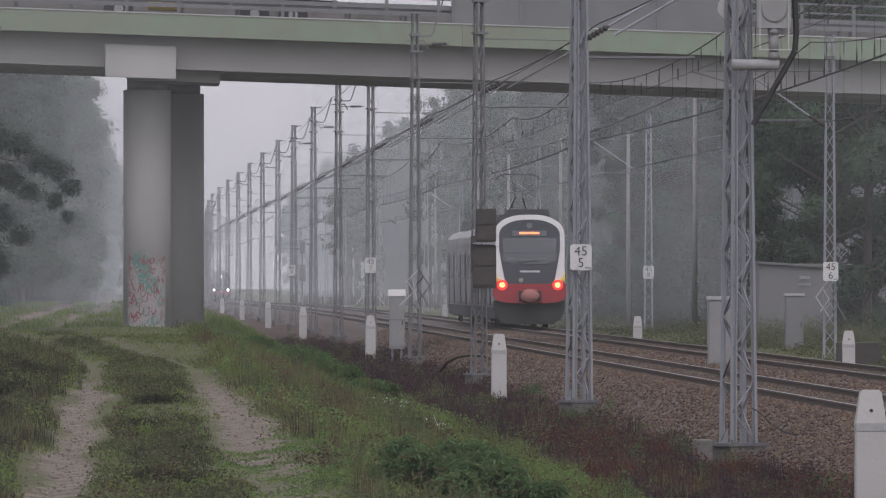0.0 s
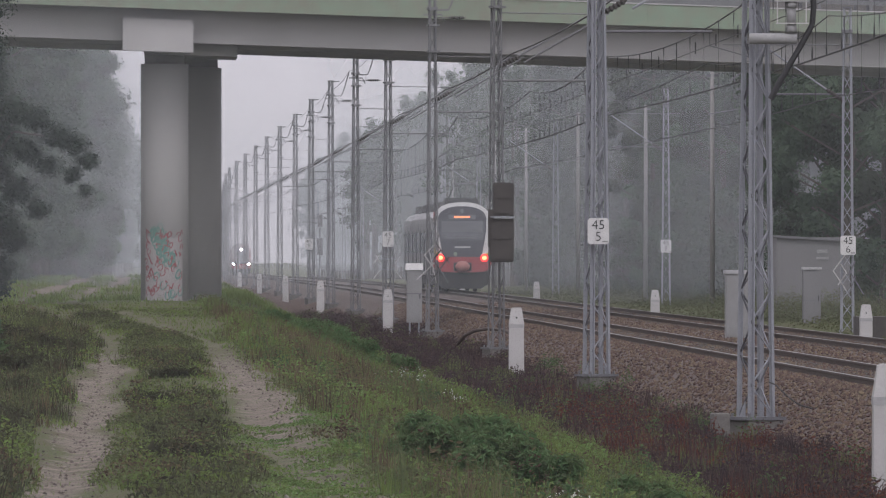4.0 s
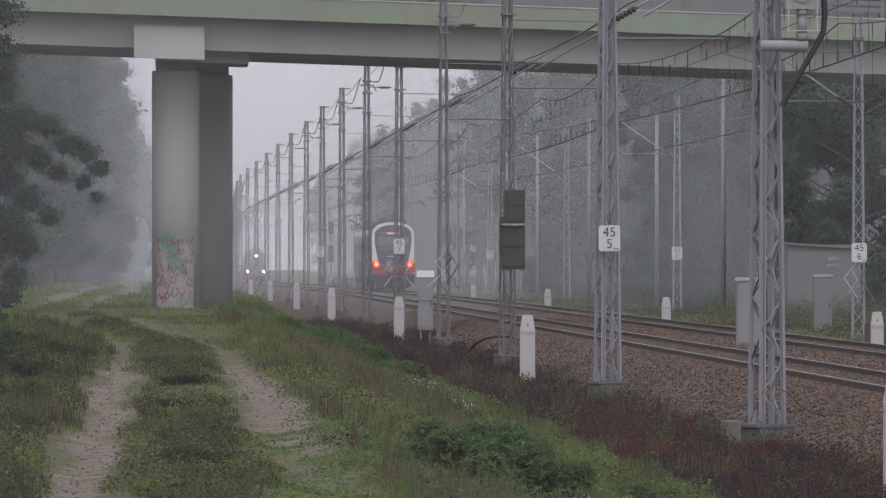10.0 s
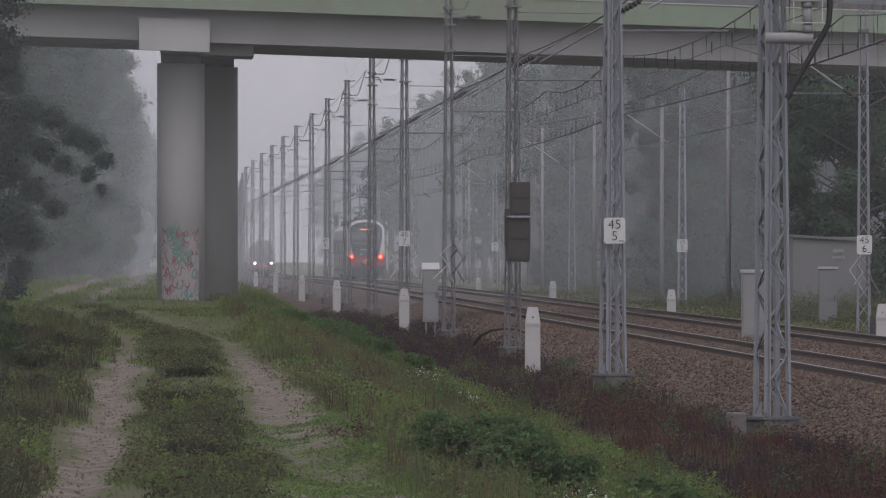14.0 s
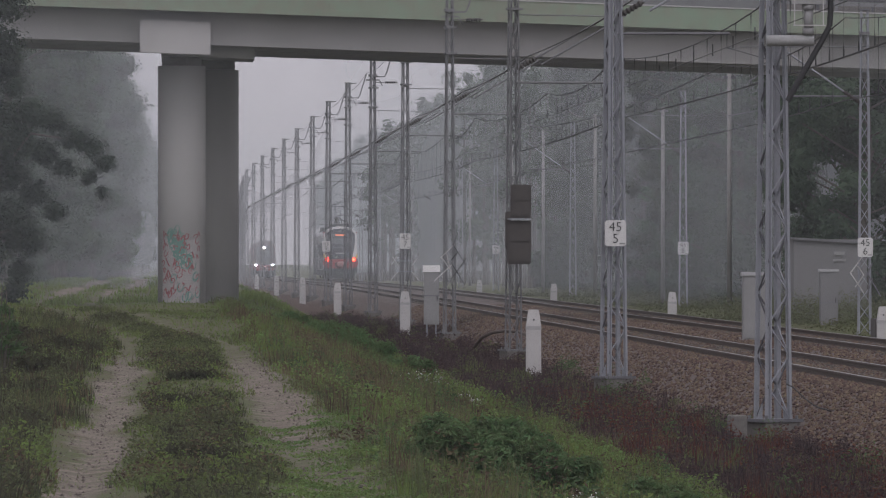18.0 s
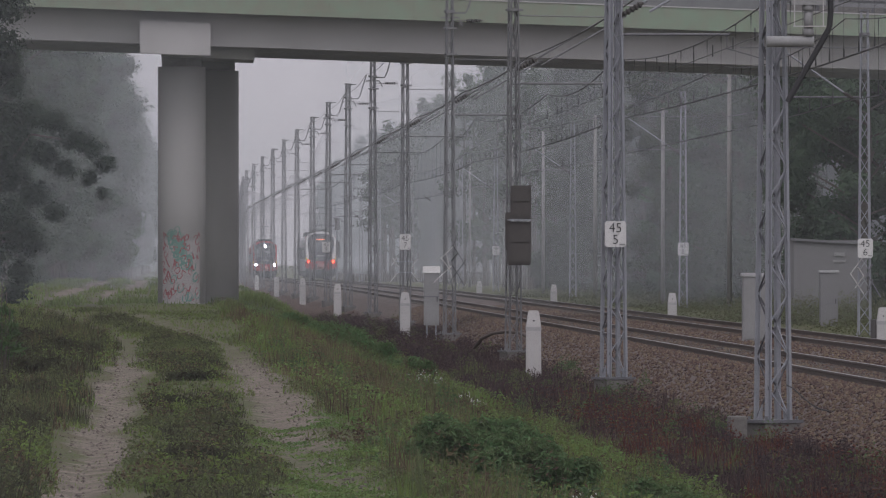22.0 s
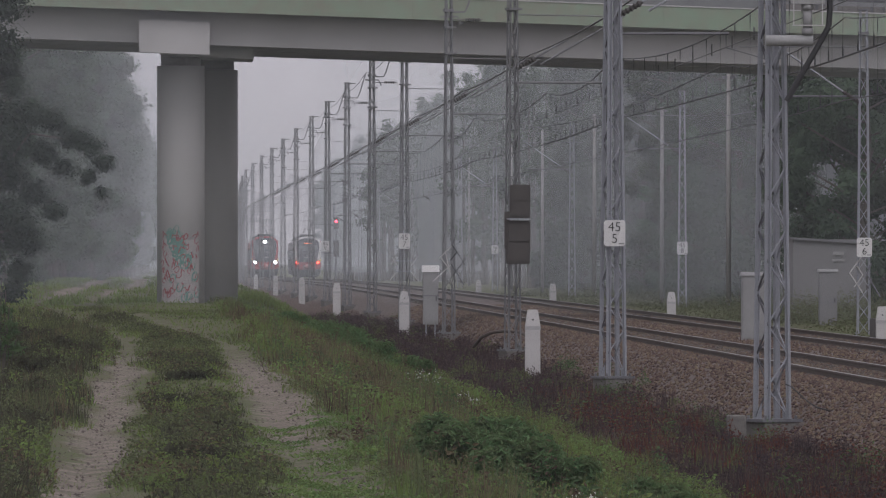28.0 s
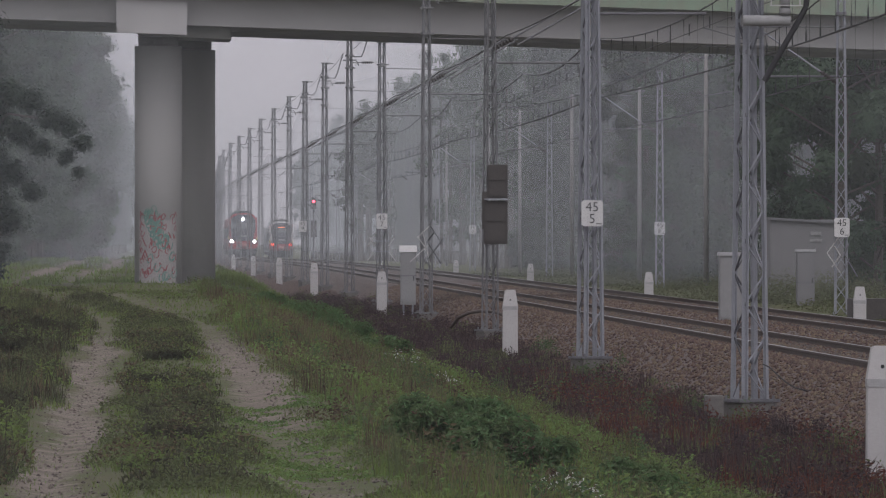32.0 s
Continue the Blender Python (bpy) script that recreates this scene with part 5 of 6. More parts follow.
def meadow():
    rs = np.random.RandomState(8)

    def off_ruts(xs, ys, margin=0.33):
        c = road_centre(ys)
        m = margin * (1 + 0.6 * patchy(xs, ys, 5, 0.6, 0.25)) * (1 - 0.55 * smoothstep(165.0, 200.0, ys) * (1 - smoothstep(420.0, 450.0, ys)))
        return (np.abs(xs - c - 0.95) > m) & (np.abs(xs - c + 0.9) > m)

    def sown(n, x0, x1, y0, y1, power, tufts, spread, margin, seed=None, low=0.0, top=9.0):
        xs, ys = tufted(rs, n, x0, x1, y0, y1, power, tufts, spread)
        keep = off_ruts(xs, ys, margin) & (xs < top)
        if seed is not None:
            keep &= patchy(xs, ys, seed) + rs.normal(0, 0.35, len(xs)) > low
        return xs[keep], ys[keep]

    def grow(name, mat, pts, h0, h1, w0, w1, seed, lean, label):
        xs, ys = pts
        n = len(xs)
        near = np.clip(ys / 140.0, 0.7, 2.0)
        blades(name, mat, xs, ys, h0 + (h1 - h0) * rs.rand(n) ** 1.6, rs.uniform(w0, w1, n) * near, seed, lean, label=label)

    dark = material("dark_weeds", (0.069, 0.069, 0.034), 0.95, 0, (0.036, 0.036, 0.022), 1.5, 0.4, 1, 0, vary=0.4, island=True, leaf=0.42)
    olive = material("olive_herbs", (0.111, 0.129, 0.053), 0.9, 0, (0.064, 0.076, 0.036), 1.5, 0.4, 1, 0, vary=0.3, island=True, leaf=0.42)
    fresh = material("fresh_herbs", (0.162, 0.222, 0.066), 0.85, 0, (0.081, 0.137, 0.042), 1.5, 0.4, 1, 0, vary=0.28, island=True, leaf=0.42)
    # short turf everywhere, thin in the wheel tracks
    grow("grass", GRASS, sown(94000, -8, 6.4, 70, 430, 1.7, 6, 0.14, 0.30, top=6.4), 0.03, 0.13, 0.006, 0.014, 1, 0.9, "short green meadow grass beside the dirt road")
    grow("sparse_grass", GRASS, sown(30000, -2, 2.6, 72, 300, 1.5, 12, 0.10, 0.0, 31, 0.0), 0.02, 0.07, 0.006, 0.012, 12, 0.9, "sparse grass in the wheel tracks of the dirt road")
    # taller growth between the road and the ditch
    grow("tall_grass", GRASS, sown(38000, 2.0, 6.2, 72, 420, 1.5, 14, 0.13, 0.5, 3, -0.1, 6.3), 0.08, 0.34, 0.006, 0.014, 2, 0.6, "tall green grass on the bank of the ditch")
    grow("seed_stalks", material("seed_stalks", (0.148, 0.120, 0.076), 0.95, 0, (0.102, 0.086, 0.052), 1.4, 0.4, 1, 0, vary=0.3, island=True, leaf=0.42), sown(4500, 1.9, 4.2, 74, 260, 1.1, 22, 0.10, 0.5, 33, 0.2), 0.20, 0.55, 0.004, 0.008, 14, 0.45, "tall grass stalks with withered seed heads")
    grow("dry_grass", STRAW, sown(12000, 1.7, 4.4, 72, 330, 1.4, 12, 0.15, 0.45, 4, 0.0), 0.10, 0.40, 0.005, 0.010, 3, 0.5, "dry straw-coloured grass stalks")
    xs, ys = sown(64000, 1.8, 6.2, 72, 430, 1.6, 16, 0.16, 0.45, 6, -0.3, 6.3)
    herbs("green_herbs", fresh, xs, ys, 0.05 + 0.25 * np.clip(patchy(xs, ys, 7), 0, 1), 0.028, 21, "low green broad-leaved herbs on the bank")
    xs, ys = sown(70000, -8, 2.2, 72, 330, 1.5, 16, 0.16, 0.36, 9, -0.6)
    herbs("olive_herbs", olive, xs, ys, 0.03 + 0.12 * np.clip(patchy(xs, ys, 10), 0, 1), 0.024, 22, "low olive green herbs along the dirt road")
    # dark heather on the crown and on the outer side of the road
    n = 1350
    cy = 74 + 250 * rs.rand(n) ** 1.7
    side = rs.rand(n) < 0.5
    cx = road_centre(cy) + np.where(side, rs.uniform(-0.5, 0.5, n), -1.35 - (0.019 * cy - 0.3) * rs.rand(n) ** 1.3)
    keep = patchy(cx, cy, 14, 0.9, 0.14) + rs.normal(0, 0.5, n) > -0.5
    cx, cy = cx[keep], cy[keep]
    k = 34
    xs = np.repeat(cx, k) + rs.normal(0, 0.09, len(cx) * k)
    ys = np.repeat(cy, k) + rs.normal(0, 0.25, len(cx) * k)
    keep = off_ruts(xs, ys, 0.33)
    xs, ys = xs[keep], ys[keep]
    mid = np.abs(xs - road_centre(ys)) < 0.7
    hs = np.where(mid, 0.05 + 0.13 * rs.rand(len(xs)), 0.08 + 0.30 * rs.rand(len(xs)))
    half = rs.rand(len(xs)) < 0.5
    blades("dark_weeds", dark, xs[half], ys[half], hs[half], rs.uniform(0.006, 0.014, half.sum()), 4, 0.8, label="dark heathery weeds on the crown of the dirt road")
    herbs("dark_herbs", dark, xs[~half], ys[~half], hs[~half] * 0.9, 0.022, 23, "dark heathery weeds on the crown of the dirt road")
    # brown dead weeds in the ditch
    xs, ys = tufted(rs, 76000, 6.25, 9.5, 95, 480, 1.5, 14, 0.2)
    clear = np.ones(len(xs), bool)
    for my in MAST_Y[:6]:
        clear &= ~((np.abs(xs - MAST_X) < 0.75) & (ys < my + 0.5) & (ys > my - 7.0) & (rs.rand(len(xs)) < 0.5))
    xs, ys = xs[clear], ys[clear]
    half = rs.rand(len(xs)) < 0.55
    blades("brown_weeds", HEATH, xs[half], ys[half], rs.uniform(0.06, 0.30, half.sum()) * np.where(xs[half] > 8.6, 0.6, 1.0) * (0.7 + 0.8 * np.clip(patchy(xs[half], ys[half], 41, 1.6, 0.25), 0, 1)), rs.uniform(0.008, 0.018, half.sum()), 5, 0.7, label="dead brown weeds along the track ditch")
    herbs("brown_herbs", HEATH, xs[~half], ys[~half], rs.uniform(0.05, 0.28, (~half).sum()) * np.where(xs[~half] > 8.6, 0.6, 1.0) * (0.7 + 0.8 * np.clip(patchy(xs[~half], ys[~half], 41, 1.6, 0.25), 0, 1)), 0.03, 24, "dead brown weeds along the track ditch")
    xs, ys = tufted(rs, 18000, 6.5, 9.4, 100, 215, 1.1, 16, 0.15)
    keep = patchy(xs, ys, 15) > 0.1
    xs, ys = xs[keep], ys[keep]
    herbs("red_weeds", RUSTWEED, xs, ys, rs.uniform(0.1, 0.38, len(xs)), 0.026, 25, "rusty red withered dock in the ditch")
    xs, ys = tufted(rs, 14000, 6.4, 9.4, 100, 260, 1.1, 16, 0.15)
    keep = patchy(xs, ys, 16) > 0.35
    xs, ys = xs[keep], ys[keep]
    herbs("ditch_herbs", olive, xs, ys, rs.uniform(0.1, 0.35, len(xs)), 0.026, 26, "dull green herbs among the dead weeds")
    # clumps of weeds of many kinds, each a low dome with a height of its own
    def clumps(name, mat, cx, cy, r0, r1, h0, h1, per, size, seed, label):
        q = np.random.RandomState(seed)
        n = len(cx)
        r, h = q.uniform(r0, r1, n), h0 + (h1 - h0) * q.rand(n) ** 1.25
        u, g = np.sqrt(q.rand(n, per)), q.rand(n, per) * 6.283
        xs = (cx[:, None] + r[:, None] * u * np.cos(g)).ravel()
        ys = (cy[:, None] + r[:, None] * 2.2 * u * np.sin(g)).ravel()
        hs = (h[:, None] * (1.05 - 0.75 * u * u)).ravel()
        keep = off_ruts(xs, ys, 0.34) | (xs > 3) | (name == "rut_turf")
        herbs(name, mat, xs[keep], ys[keep], hs[keep], size, seed, label)

    def spots(n, x0, x1, y0, y1, power, seed, low):
        cy = y0 + (y1 - y0) * rs.rand(n) ** power
        lo = np.maximum(x0, -0.3 - 0.017 * cy)
        cx = lo + (x1 - lo) * rs.rand(n)
        keep = patchy(cx, cy, seed, 1.4, 0.2) + rs.normal(0, 0.4, n) > low
        return cx[keep], cy[keep]

    umber = material("umber_stalks", (0.107, 0.080, 0.047), 0.95, 0, (0.071, 0.053, 0.034), 3, 0.6, 1, 0, vary=0.5, island=True, leaf=0.42)
    plum = material("plum_weeds", (0.066, 0.044, 0.049), 0.95, 0, (0.048, 0.036, 0.040), 3, 0.6, 1, 0, vary=0.5, island=True, leaf=0.42)
    for k, (mat, n, h1, low, what) in enumerate(((fresh, 300, 0.36, 0.0, "fresh green weeds"), (olive, 300, 0.42, 0.1, "olive green weeds"), (LEAF_NEAR, 200, 0.46, 0.2, "dark green nettles"),
                                                 (umber, 170, 0.50, 0.2, "withered brown weeds"))):
        clumps("bank_weeds", mat, *spots(int(n * 1.6), 1.8, 6.0, 76, 380, 1.25, 50 + k, low), 0.12, 0.40, 0.12, h1 * 1.15, 130, 0.025, 60 + k, what + " on the bank beside the dirt road")
    for k, (mat, n, low, what) in enumerate(((fresh, 240, -0.1, "short bright green grass and clover"), (GRASS, 240, -0.3, "short meadow grass"))):
        clumps("bank_turf", mat, *spots(int(n * 1.2), 3.4, 6.3, 88, 200, 1.0, 70 + k, low), 0.18, 0.42, 0.05, 0.16, 140, 0.020, 70 + k, what + " on the bank of the ditch")
    clumps("rut_turf", fresh, *spots(110, 0.9, 1.95, 76, 122, 1.0, 75, -0.1), 0.12, 0.34, 0.02, 0.07, 110, 0.018, 75, "short green grass growing in the wheel track")
    for k, (mat, n, low, what) in enumerate(((olive, 260, 0.0, "olive green weeds"), (umber, 160, 0.2, "withered brown weeds"), (GRASS, 200, 0.1, "green grass"))):
        cx, cy = spots(n, -8, -0.7, 76, 330, 1.5, 80 + k, low)
        cx = cx + road_centre(cy) - 0.33
        clumps("verge_weeds", mat, cx, cy, 0.10, 0.32, 0.06, 0.40, 100, 0.024, 80 + k, what + " beside the dirt road")
        cy = 76 + 170 * rs.rand(n // 2) ** 1.3
        cx = road_centre(cy) + rs.uniform(-0.55, 0.55, n // 2)
        clumps("crown_weeds", mat, cx, cy, 0.08, 0.26, 0.04, 0.20, 90, 0.020, 90 + k, what + " on the crown of the dirt road")
    for k, (mat, n, y1, h1, low, what) in enumerate(((HEATH, 420, 420, 0.50, -0.2, "dead brown weeds"), (plum, 360, 420, 0.46, -0.1, "plum brown heathery weeds"), (RUSTWEED, 150, 190, 0.48, 0.1, "rusty red dock"),
                                                     (olive, 130, 330, 0.42, 0.3, "dull green weeds"), (LEAF_NEAR, 70, 240, 0.5, 0.3, "dark green weeds"))):
        cx, cy = spots(n, 6.45, 9.5, 102, y1, 1.2, 100 + k, low)
        far = ~((np.abs(cx - MAST_X) < 0.6) & (np.min(np.abs(cy[:, None] - np.array(MAST_Y[:6])[None] + 1.2), axis=1) < 1.6))
        clumps("ditch_weeds", mat, cx[far], cy[far], 0.12, 0.42, 0.14, h1, 140, 0.026, 110 + k, what + " in the ditch along the track")
    clumps("edge_weeds", LEAF_NEAR, *spots(46, 8.9, 9.7, 140, 270, 1.0, 131, 0.0), 0.15, 0.4, 0.2, 0.55, 150, 0.026, 131, "dark green weeds along the edge of the ballast")
    for k, (mat, low, what) in enumerate(((HEATH, -0.3, "dead brown weeds"), (plum, -0.2, "plum brown heathery weeds"), (olive, 0.2, "dull green weeds"))):
        clumps("far_ditch_weeds", mat, *spots(170, 6.2, 9.6, 290, 470, 1.0, 120 + k, low), 0.25, 0.6, 0.15, 0.55, 110, 0.04, 120 + k, what + " in the ditch near the bridge")
    # upright tufts of stalks that overtop the rest
    for k, (mat, n, x0, x1, h1, what) in enumerate(((umber, 80, 1.7, 4.6, 0.55, "withered brown stalks"), (GRASS, 170, 1.7, 5.6, 0.48, "long green grass"), (olive, 150, 1.8, 5.8, 0.52, "olive green stalks"),
                                                    (fresh, 130, 3.0, 6.2, 0.38, "fresh green grass"), (STRAW, 50, 1.7, 4.0, 0.5, "straw-coloured stalks"))):
        cx, cy = spots(int(n * 1.7), x0, x1, 78, 330, 1.2, 150 + k, 0.0)
        per = 46
        xs = np.repeat(cx, per) + rs.normal(0, 0.09, len(cx) * per)
        ys = np.repeat(cy, per) + rs.normal(0, 0.22, len(cx) * per)
        top = np.repeat(rs.uniform(0.35, 1.0, len(cx)), per) * h1
        blades("stalk_tufts", mat, xs, ys, top * rs.uniform(0.45, 1.0, len(xs)), rs.uniform(0.006, 0.013, len(xs)) * np.clip(ys / 140.0, 0.8, 1.8), 160 + k, 0.30, label=what + " in upright tufts on the bank")
    for k, (mat, n, y1, what) in enumerate(((HEATH, 240, 330, "dead brown stalks"), (RUSTWEED, 150, 175, "rusty red dock stalks"), (plum, 200, 360, "plum brown stalks"), (olive, 90, 260, "dull green stalks"))):
        cx, cy = spots(int(n * 1.5), 6.3, 9.3, 100, y1, 1.2, 170 + k, 0.0)
        per = 44
        xs = np.repeat(cx, per) + rs.normal(0, 0.11, len(cx) * per)
        ys = np.repeat(cy, per) + rs.normal(0, 0.3, len(cx) * per)
        top = np.repeat(rs.uniform(0.3, 1.0, len(cx)), per) * 0.52
        blades("stalk_tufts", mat, xs, ys, top * rs.uniform(0.4, 1.0, len(xs)), rs.uniform(0.007, 0.014, len(xs)) * np.clip(ys / 140.0, 0.8, 1.8), 180 + k, 0.35, label=what + " standing in the ditch along the track")
    for k, (mat, n, what) in enumerate(((olive, 170, "olive green stalks"), (umber, 110, "withered brown stalks"), (dark, 150, "dark heathery stalks"))):
        cx, cy = spots(int(n * 1.5), -8, -0.75, 78, 260, 1.4, 190 + k, 0.0)
        cx = cx + road_centre(cy) - 0.33
        per = 42
        xs = np.repeat(cx, per) + rs.normal(0, 0.09, len(cx) * per)
        ys = np.repeat(cy, per) + rs.normal(0, 0.22, len(cx) * per)
        top = np.repeat(rs.uniform(0.35, 1.0, len(cx)), per) * 0.42 * np.clip((ys - 70) / 55, 0.25, 1.0)
        keep = off_ruts(xs, ys, 0.34)
        blades("stalk_tufts", mat, xs[keep], ys[keep], (top * rs.uniform(0.45, 1.0, len(xs)))[keep], rs.uniform(0.006, 0.013, keep.sum()), 195 + k, 0.30, label=what + " in upright tufts beside the dirt road")
    # far verge
    xs, ys = tufted(rs, 42000, 20.4, 28, 300, 700, 1.3, 12, 0.3)
    pale = material("pale_herbs", (0.098, 0.108, 0.053), 0.9, 0, (0.078, 0.084, 0.048), 4, 0.4, 1, 0, vary=0.4, island=True, leaf=0.42)
    herbs("far_herbs", pale, xs, ys, rs.uniform(0.1, 0.7, len(xs)) * np.clip((xs - 19.5) / 5, 0.2, 1), 0.05, 27, "tall weeds in front of the far woods")
    xs, ys = tufted(rs, 12000, 21.2, 28.5, 395, 444, 1.0, 12, 0.25)
    herbs("hut_weeds", pale, xs, ys, rs.uniform(0.2, 1.05, len(xs)), 0.04, 28, "tall pale weeds in front of the equipment hut")
    xs, ys = tufted(rs, 18000, -9, 4.2, 380, 640, 1.0, 10, 0.25)
    keep = off_ruts(xs, ys, 0.62)
    grow("far_turf", GRASS, (xs[keep], ys[keep]), 0.08, 0.3, 0.012, 0.022, 9, 0.6, "grass round the bridge pier")
    return dark


DARK_WEEDS = meadow()


def bush(name, x, y, r, h, count, mat, label, seed, size=0.05, group="bushes"):
    rs = random.Random(seed)
    th = base(name, pose(x, y, float(lie(x, y)) - 0.05), label, "bush", group)
    bm = bmesh.new()
    clumps = []
    for i in range(14):
        g, q = i * 2.4, r * math.sqrt((i + 0.5) / 14)
        tip = (math.cos(g) * q, math.sin(g) * q * 1.6, h * (0.45 + 0.5 * rs.random()) * (1 - 0.35 * (q / r) ** 2))
        bar(bm, (tip[0] * 0.3, tip[1] * 0.3, 0), tip, 0.012)
        clumps.append((tip[0], tip[1], tip[2] * 0.8, 0.3 * r + 0.1 * rs.random()))
    part("woody_stem", bm, BARK, th)
    ob = new("foliage", crown_mesh("foliage", mat, seed, clumps, count, size, 0.30, 0.75))
    ob.parent = th
    return th


bush("bush", 2.66, 97.0, 0.50, 0.66, 12000, SHRUB, "dense green nettle bush on the bank", 51, 0.034)
bush("bush", 3.12, 95.0, 0.42, 0.58, 9000, SHRUB, "dense green nettle bush on the bank", 52, 0.034)
bush("bush", 4.35, 99.0, 0.30, 0.46, 3400, SHRUB, "fresh green shrub on the bank of the ditch", 58, 0.026)
bush("bush", 4.17, 92.0, 0.24, 0.46, 2200, SHRUB, "small fresh green shrub on the bank", 53, 0.026)
bush("sapling", -2.12, 150.0, 0.22, 1.5, 600, LEAF_NEAR, "thin leafy sapling at the edge of the dirt road", 57, 0.035)
bush("white_flowers", 4.55, 200.0, 0.55, 0.45, 260, BLOSSOM, "tall weeds with small white flower heads", 54, 0.015, "flowering weeds")
bush("white_flowers", 4.85, 180.0, 0.25, 0.45, 130, BLOSSOM, "tall weeds with small white flower heads", 55, 0.017, "flowering weeds")
bush("white_flowers", 3.35, 90.0, 0.25, 0.22, 260, BLOSSOM, "tall weeds with small white flower heads", 56, 0.022, "flowering weeds")
for i, (x, y, r, h) in enumerate(((4.4, 262.0, 0.9, 0.7), (4.1, 290.0, 1.0, 0.8), (4.6, 320.0, 1.0, 0.7), (5.0, 240.0, 0.7, 0.5), (3.5, 335.0, 0.8, 0.6))):
    bush("bush", x, y, r, h * 0.75, 4200, SHRUB, "green nettle clump on the bank of the ditch", 60 + i, 0.04)
for i, (x, y, r, h) in enumerate(((-1.75, 158.0, 0.5, 0.34), (-2.3, 172.0, 0.6, 0.40), (-1.6, 182.0, 0.45, 0.34), (-2.6, 190.0, 0.6, 0.45), (-1.55, 138.0, 0.35, 0.26),
                                  (-1.45, 112.0, 0.25, 0.22), (-1.35, 96.0, 0.22, 0.2), (-2.9, 215.0, 0.7, 0.45), (0.3, 92.0, 0.28, 0.16), (0.42, 112.0, 0.3, 0.15),
                                  (0.2, 128.0, 0.3, 0.15), (0.4, 146.0, 0.3, 0.14))):
    bush("heather_clump", x, y, r, h, 2200, DARK_WEEDS, "dark heathery clump beside the wheel tracks", 80 + i, 0.026, "heather clumps")


# ---- trains ----
def ring(w, h, z0, shoulder):
    """Half outline of the body, from the sill up to the roof's middle: a list of (x, z)."""
    return [(w * 0.86, z0), (w * 0.985, z0 + 0.45), (w, z0 + 1.1), (w, shoulder), (w * 0.97, shoulder + (h - shoulder) * 0.35),
            (w * 0.80, shoulder + (h - shoulder) * 0.72), (w * 0.45, shoulder + (h - shoulder) * 0.94), (0.0, h)]


def loft(bm, stations):
    """Closed skin through stations of (y, half outline)."""
    rows = []
    for y, out in stations:
        full = [(-x, z) for x, z in out] + [(x, z) for x, z in out[::-1][1:]]
        rows.append([bm.verts.new((x, y, z)) for x, z in full])
    n = len(rows[0])
    for a, b in zip(rows, rows[1:]):
        for i in range(n):
            j = (i + 1) % n
            bm.faces.new((a[i], a[j], b[j], b[i]))
    bm.faces.new(rows[0])
    bm.faces.new(rows[-1][::-1])


def facing(bm, pts, y, thick=0.03, lean=0.0):
    """A flat panel on the front, its outline in (x, z); lean: how far it falls back per metre of height."""
    f = [bm.verts.new((x, y + lean * (z - 1.5), z)) for x, z in pts]
    b = [bm.verts.new((x, y + thick + lean * (z - 1.5), z)) for x, z in pts]
    n = len(pts)
    bm.faces.new(f)
    bm.faces.new(b[::-1])
    for i in range(n):
        j = (i + 1) % n
        bm.faces.new((f[i], b[i], b[j], f[j]))


